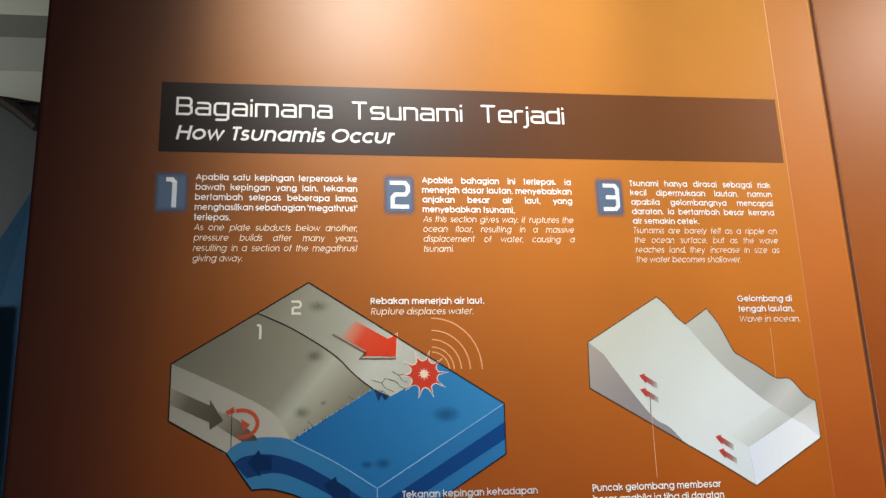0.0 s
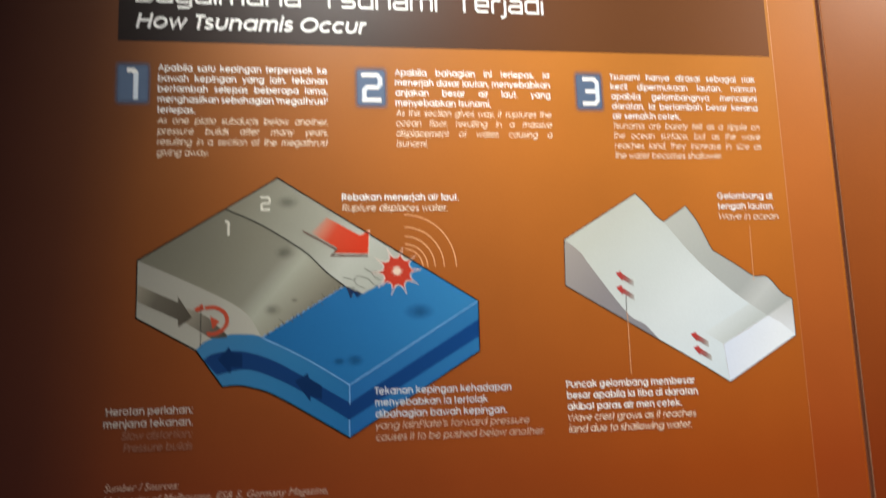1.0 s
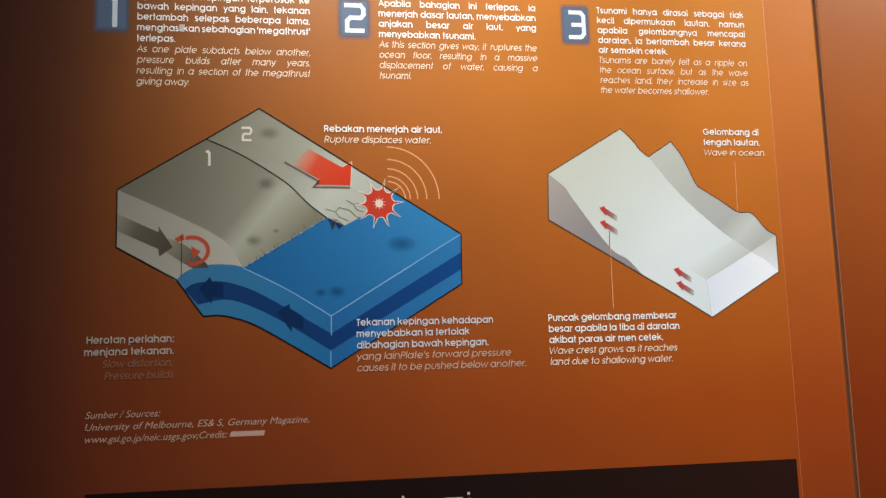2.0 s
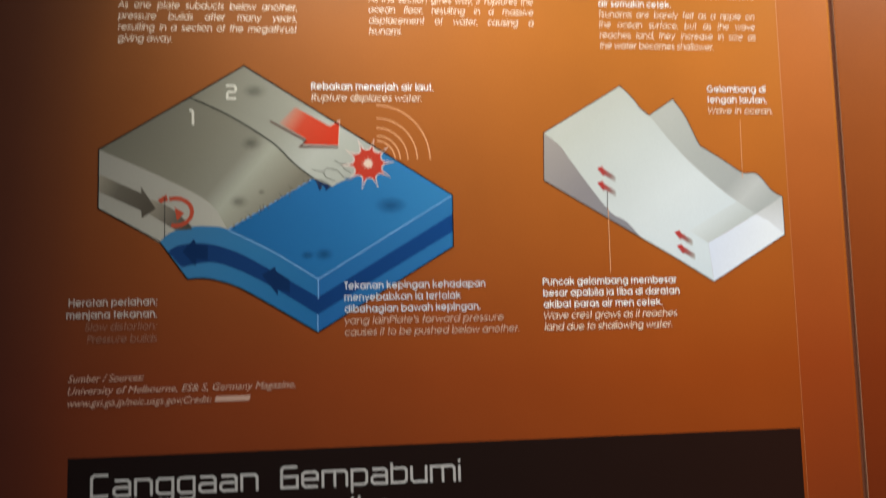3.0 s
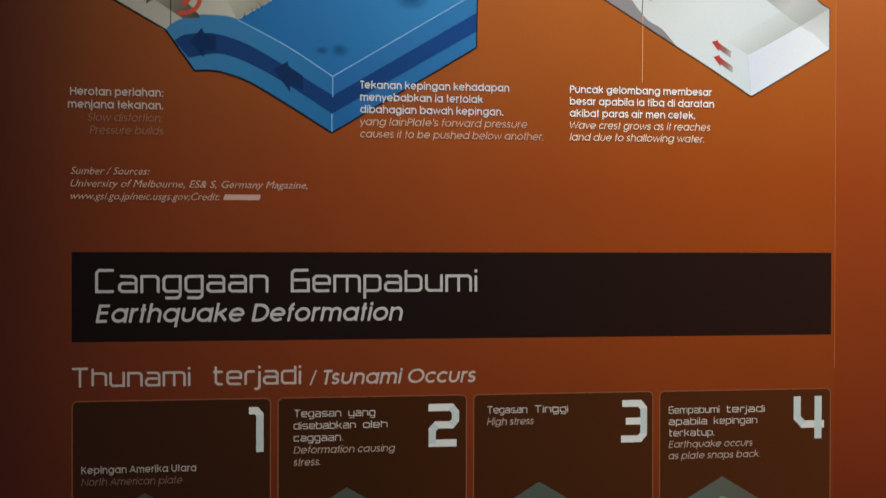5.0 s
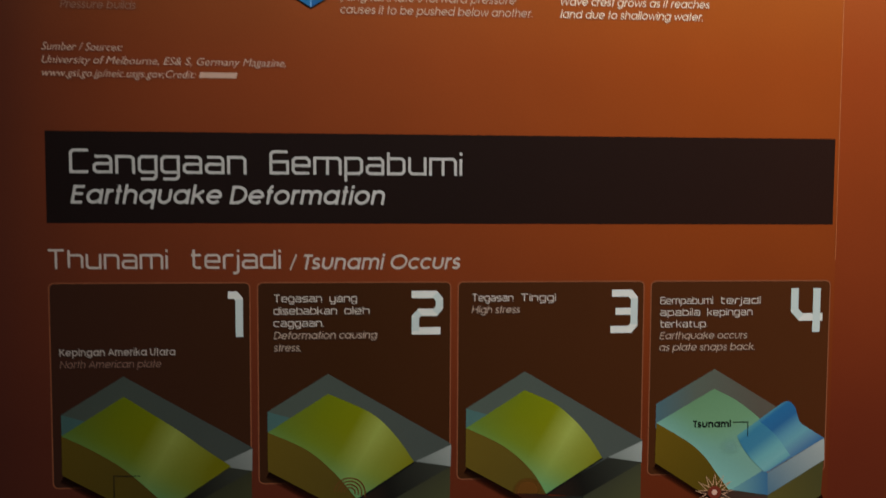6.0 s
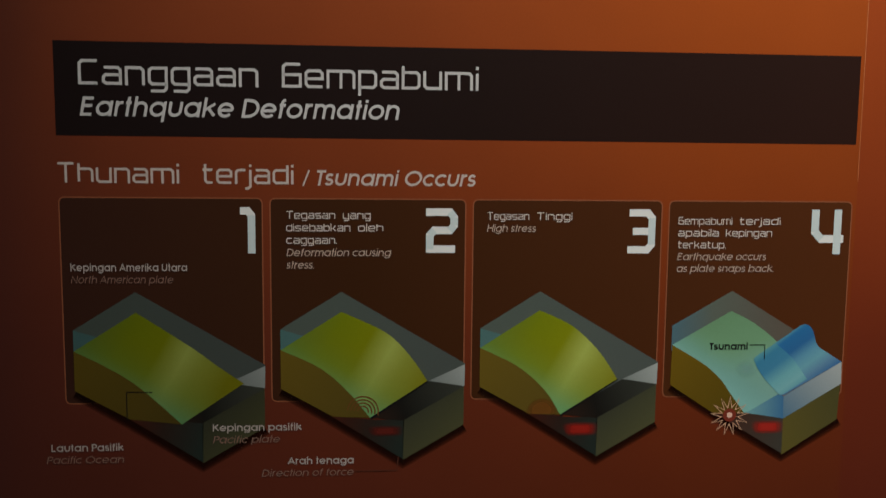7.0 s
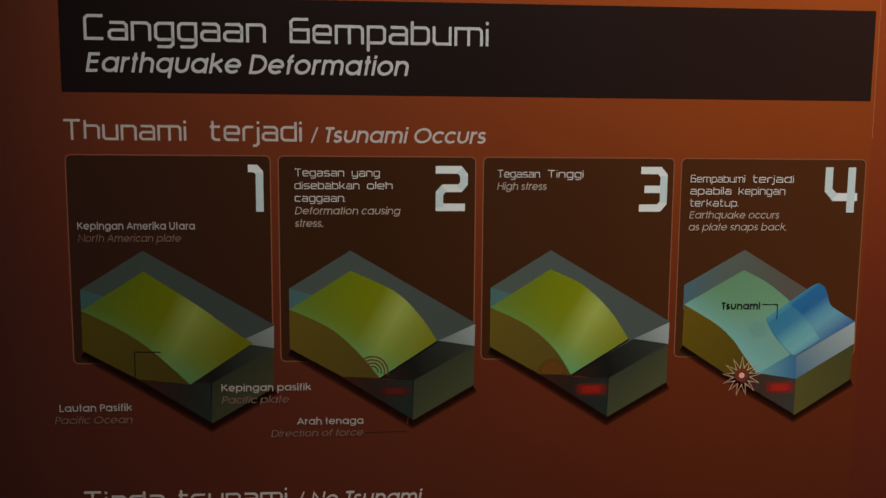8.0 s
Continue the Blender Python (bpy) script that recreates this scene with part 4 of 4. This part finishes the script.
def stage_inks(number):
    """The inks of one stage's block: the same drawing, placed along the row and toned darker for the weaker light at
    left.
    """
    dx = PITCH * (number - 1)
    # the light's falloff to the left, multiplied into the ink colours
    light_falloff = {1: 0.62, 2: 0.80}.get(number, 0.9)
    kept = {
        "veil": ink("grey_veil_ink", [(0.0, lin("475049", LOW * light_falloff)), (1.0, lin("434945", LOW * light_falloff))], (0.01 + dx, 0.96), (0.23 + dx, 0.92)),
        "grass": ink("yellow_green_ink", [(0.0, lin("5a6a1e", LOW * light_falloff)), (0.22, lin("66700c", LOW * light_falloff)), (0.46, lin("6e7409", LOW * light_falloff)), (0.64, lin("8f9a48", LOW * light_falloff)), (0.78, lin("7d8430", LOW * light_falloff)), (1.0, lin("6c6a0e", LOW * light_falloff))],
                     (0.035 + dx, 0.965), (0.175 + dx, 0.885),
                     ([(0.0, (*lin("56895a", LOW * light_falloff)[:3], 0.85)), (0.45, (*lin("5c7a30", LOW * light_falloff)[:3], 0.35)), (1.0, (*lin("6c6a0e", LOW * light_falloff)[:3], 0.0))], (0.085 + dx, 0.885), (0.118 + dx, 0.945))),
        "soil": ink("olive_front_ink", [(0.0, lin("5a4a16", LOW * light_falloff)), (1.0, lin("4c3f16", LOW * light_falloff))], (0.01 + dx, 0.93), (0.12 + dx, 0.86)),
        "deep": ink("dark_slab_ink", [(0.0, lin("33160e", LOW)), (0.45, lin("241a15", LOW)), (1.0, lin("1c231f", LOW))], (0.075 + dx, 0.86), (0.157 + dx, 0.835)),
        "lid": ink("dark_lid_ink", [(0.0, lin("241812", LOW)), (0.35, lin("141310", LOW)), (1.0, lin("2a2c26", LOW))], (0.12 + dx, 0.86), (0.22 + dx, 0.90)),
        "side": ink("olive_side_ink", [(0.0, lin("2e3026", LOW * light_falloff)), (1.0, lin("47472c", LOW * light_falloff))], (0.157 + dx, 0.87), (0.21 + dx, 0.81)),
        "wedge": ink("pale_wedge_ink", [(0.0, lin("6f7672", LOW * light_falloff)), (1.0, lin("8b918d", LOW * light_falloff))], (0.20 + dx, 0.90), (0.232 + dx, 0.92)),
        "teal": flat_ink("teal_corner_ink", "42605e", LOW * light_falloff),
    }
    return kept


def plate_block(card, number, curve_right, curve_left, foot):
    """A bent yellow plate over a dark slab, under a grey veil."""
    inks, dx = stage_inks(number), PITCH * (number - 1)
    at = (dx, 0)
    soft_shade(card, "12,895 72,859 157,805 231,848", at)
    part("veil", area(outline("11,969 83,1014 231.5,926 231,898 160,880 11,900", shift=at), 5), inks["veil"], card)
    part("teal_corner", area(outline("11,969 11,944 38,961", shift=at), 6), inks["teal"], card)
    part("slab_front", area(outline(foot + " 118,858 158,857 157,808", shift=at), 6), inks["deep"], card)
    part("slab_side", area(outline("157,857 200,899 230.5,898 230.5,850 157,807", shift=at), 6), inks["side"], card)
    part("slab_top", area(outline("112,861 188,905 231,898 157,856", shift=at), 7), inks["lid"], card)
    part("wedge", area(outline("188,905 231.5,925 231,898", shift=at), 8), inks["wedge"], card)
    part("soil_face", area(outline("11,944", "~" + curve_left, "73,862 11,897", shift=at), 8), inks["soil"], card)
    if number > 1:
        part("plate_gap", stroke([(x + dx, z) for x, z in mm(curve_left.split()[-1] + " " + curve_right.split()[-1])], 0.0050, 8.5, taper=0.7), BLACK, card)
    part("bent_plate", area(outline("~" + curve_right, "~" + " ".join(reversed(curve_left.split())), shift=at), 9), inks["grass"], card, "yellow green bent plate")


def soft_bar(card, x, z, rx, rz, code):
    """A red mark with airbrushed ends that shows the force."""
    slope = [(x - rx, z + 0.55 * rz), (x - 0.75 * rx, z + rz), (x + rx, z + rz), (x + rx, z - rz), (x - 0.6 * rx, z - rz)]
    part("force_bar", area(slope, 11), soft_ink("red_bar_ink", lin(code, LOW), (x, z), (rx, rz), 0.95, 0.25, True), card)


def soft_shade(card, run, shift=(0, 0)):
    """The airbrushed dark rim under a block."""
    for k, wide in enumerate((0.016, 0.0125, 0.009, 0.0055)):
        part("block_shade", stroke(outline(run, shift=shift), wide, 3.2 + 0.3 * k), SHADE_INK, card)


def card_words(card, rows, x, z, step=0.0147, right=False):
    for style, text, width in rows:
        if style == "square":
            parts, total = text.split(), sum(len(w) for w in text.split())
            bm, gap = bmesh.new(), 0.0088
            left = x
            for w in parts:
                share = (width - gap * (len(parts) - 1)) * len(w) / total
                square_word(bm, w, left, left + share, z, 0.0092, 12, 0.88)
                left += share + gap
            tagged(part("card_text", bm, CARD_TEXT, card), kind="stuff")
        else:
            ink_used, weight, slant = {"bold": (CARD_BOLD, 1.15, 0), "thin": (CARD_THIN, 0.84, 0.19), "faint": (FAINT, 0.84, 0.19), "dark": (BLACK, 1.35, 0)}[style]
            words(card, text, x - width if right else x, z, 0.0088, width, ink_used, 12, weight, slant, "card_text")
        z -= step


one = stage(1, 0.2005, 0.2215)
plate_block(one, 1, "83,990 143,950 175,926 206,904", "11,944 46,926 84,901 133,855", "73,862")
card_words(one, [("bold", "Kepingan Amerika Utara", 0.132), ("faint", "North American plate", 0.116)], 0.011, 1.0385, 0.0142)
part("marker_line", stroke(outline("70,861 70,895 100,894.5"), 0.0010, 12), BLACK, one)
card_words(panel, [("bold", "Kepingan pasifik", 0.105), ("faint", "Pacific plate", 0.079)], 0.169, 0.846)
card_words(panel, [("bold", "Lautan Pasifik", 0.083), ("faint", "Pacific Ocean", 0.089)], 0.065, 0.824, 0.0147, True)
card_words(panel, [("bold", "Arah tenaga", 0.079), ("faint", "Direction of force", 0.110)], 0.336, 0.8037, 0.0147, True)

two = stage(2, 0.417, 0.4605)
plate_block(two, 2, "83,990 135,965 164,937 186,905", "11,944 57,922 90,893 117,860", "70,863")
card_words(two, [("square", "Tegasan yang", 0.0985), ("square", "disebabkan oleh", 0.1135), ("square", "caggaan.", 0.059), ("thin", "Deformation causing", 0.123), ("thin", "stress.", 0.032)], 0.2575, 1.1005)
bm = bmesh.new()
for r in (0.0185, 0.0145, 0.0105, 0.0065):
    stroke([(0.347 + r * math.cos(radians(a)), 0.868 + r * math.sin(radians(a))) for a in range(-15, 181, 9)], 0.0016, 12, bm)
part("pulse_rings", bm, flat_ink("brown_ring_ink", "553618", LOW), two)
soft_bar(two, 0.374, 0.8435, 0.024, 0.0075, "4a1812")
part("leader_line", stroke(outline("338,794 388,794 390,812"), 0.0009, 11), FAINT_LINE, two)

three = stage(3, 0.6615, 0.699)
plate_block(three, 3, "83,991 124,971 158,939 181,905", "11,945 57,922 91,892 111,861", "66,866")
card_words(three, [("square", "Tegasan Tinggi", 0.103), ("thin", "High stress", 0.059)], 0.494, 1.1003, 0.0145)
soft_bar(three, 0.6135, 0.8425, 0.0245, 0.0095, "7c1a12")
part("pulse_mark", area([(0.565 + 0.020 * math.cos(radians(a)), 0.862 + 0.020 * math.sin(radians(a))) for a in range(0, 181, 12)], 10), soft_ink("rust_mark_ink", lin("5e3a14", LOW), (0.565, 0.866), (0.022, 0.019), 0.8, 0.5), three)

four = stage(4, 0.8950, 0.9415)
G = 0.92
soft_shade(four, "726,895 785,857 872,805 944,849")
part("veil", area(outline("725,971 799,1014 900,953 860,920 725,940"), 5), ink("grey_veil_ink", [(0.0, lin("4c6a74", G)), (0.4, lin("5a6258", G)), (1.0, lin("5c564c", G))], (0.724, 0.955), (0.86, 0.97)), four)
part("bent_plate", area(outline("726,947 799,989", "~799,989 828,974 857,952 880,929 900,900", "864,883 826,861 821,860", "~821,860 803,884 788,904 766,923 726,947"), 6),
     ink("sea_green_ink", [(0.0, lin("67906a", G)), (0.35, lin("6f9a74", G)), (0.65, lin("78a596", G)), (1.0, lin("7fa9a2", G))], (0.80, 0.985), (0.83, 0.87),
         ([(0.0, (*lin("7db3ab", G)[:3], 0.95)), (0.4, (*lin("74a79c", G)[:3], 0.6)), (1.0, (*lin("6f9a74", G)[:3], 0.0))], (0.775, 0.905), (0.803, 0.945))), four, "sea green bent plate")
part("soil_face", area(outline("726,947", "~726,947 766,923 788,904 803,884 821,860", "783,859 725,897"), 8), ink("olive_front_ink", [(0.0, lin("6a5412", G)), (1.0, lin("57460f", G))], (0.725, 0.93), (0.81, 0.86)), four)
part("slab_front", area(outline("783,860 821,860 872,852 872,807"), 6), ink("dark_slab_ink", [(0.0, lin("3a2016", LOW)), (1.0, lin("33302a", LOW))], (0.79, 0.86), (0.87, 0.82)), four)
part("slab_side", area(outline("872,852 944,896 942,850 872,805"), 6), ink("olive_side_ink", [(0.0, lin("5b5326", G)), (1.0, lin("4c4826", G))], (0.872, 0.85), (0.94, 0.87)), four)
part("sea_front", area(outline("824,860 863,883 871,881 872,852"), 8), ink("sea_front_ink", [(0.0, lin("6a9aa0", G)), (1.0, lin("3f6f94", G))], (0.83, 0.86), (0.87, 0.86)), four)
part("sea_side", area(outline("871,881 944,924 945,896 872,852"), 8), ink("sea_side_ink", [(0.0, lin("55768c", G)), (0.45, lin("7f9096", G)), (1.0, lin("a3aaa8", G))], (0.872, 0.858), (0.935, 0.925)), four)
part("wave", area(outline("~830,928 838,913 850,898 866,882", "871,882 944,924", "~944,924 923,937 911,946 904,965 895,972 886,969", "832,931"), 9),
     ink("wave_blue_ink", [(0.0, lin("5f9fa6", G)), (0.10, lin("2a6a9c", G)), (0.26, lin("2c6496", G)), (0.40, lin("5a93ab", G)), (0.52, lin("68a0ae", G)), (0.64, lin("5c85a2", G)), (0.80, lin("22578f", G)), (1.0, lin("1f5a98", G))],
         (0.845, 0.945), (0.905, 0.865)), four, "blue tsunami wave")
part("wave_foam", ellipse(0.8215, 0.9155, 0.017, 0.014, 8.5), soft_ink("foam_ink", lin("86b6ac", G), (0.8215, 0.9155), (0.017, 0.014), 0.45, 0.1), four)
part("wave_veil", area(outline("832,931 857,948.5", "~857,948.5 880,929 900,902.5", "871,884 866,882.5", "~866,882.5 850,898 838,913 830,928"), 10),
     ink("wave_veil_ink", [(0.0, lin("5f9fa0", G)), (0.12, lin("3a7c9c", G)), (0.28, lin("3f7f9f", G)), (0.45, lin("6aa7ae", G)), (0.58, lin("76aeb2", G)), (0.75, lin("4a8a9c", G)), (1.0, lin("3a7896", G))], (0.845, 0.945), (0.905, 0.865)), four)
soft_bar(four, 0.852, 0.8415, 0.0235, 0.0095, "8a2018")
blast = part("quake_burst", stroke([(0.8025 + r * math.sin(2 * math.pi * n / 26), 0.8565 + r * math.cos(2 * math.pi * n / 26)) for n, r in enumerate((0.0245, 0.0105) * 13)], 0.0011, 12, closed=True), flat_ink("pale_rim_ink", "b08a70", LOW), four, "outlined quake burst")
part("burst_heart", ellipse(0.8025, 0.8575, 0.0036, 0.0036, 12, 14), flat_ink("pale_heart_ink", "b89484", LOW), blast)
part("burst_core", ellipse(0.8025, 0.8575, 0.0085, 0.0085, 11, 16), flat_ink("dark_core_ink", "62261a", LOW), blast)
card_words(four, [("square", "Gempabumi terjadi", 0.128), ("square", "apabila kepingan", 0.118), ("square", "terkatup.", 0.0605), ("thin", "Earthquake occurs", 0.112), ("thin", "as plate snaps back.", 0.122)], 0.7275, 1.0955, 0.0145)
card_words(four, [("dark", "Tsunami", 0.0485)], 0.773, 0.9405)
part("marker_line", stroke(outline("824,946.5 843.5,946.5 843.5,928"), 0.0009, 13), BLACK, four)
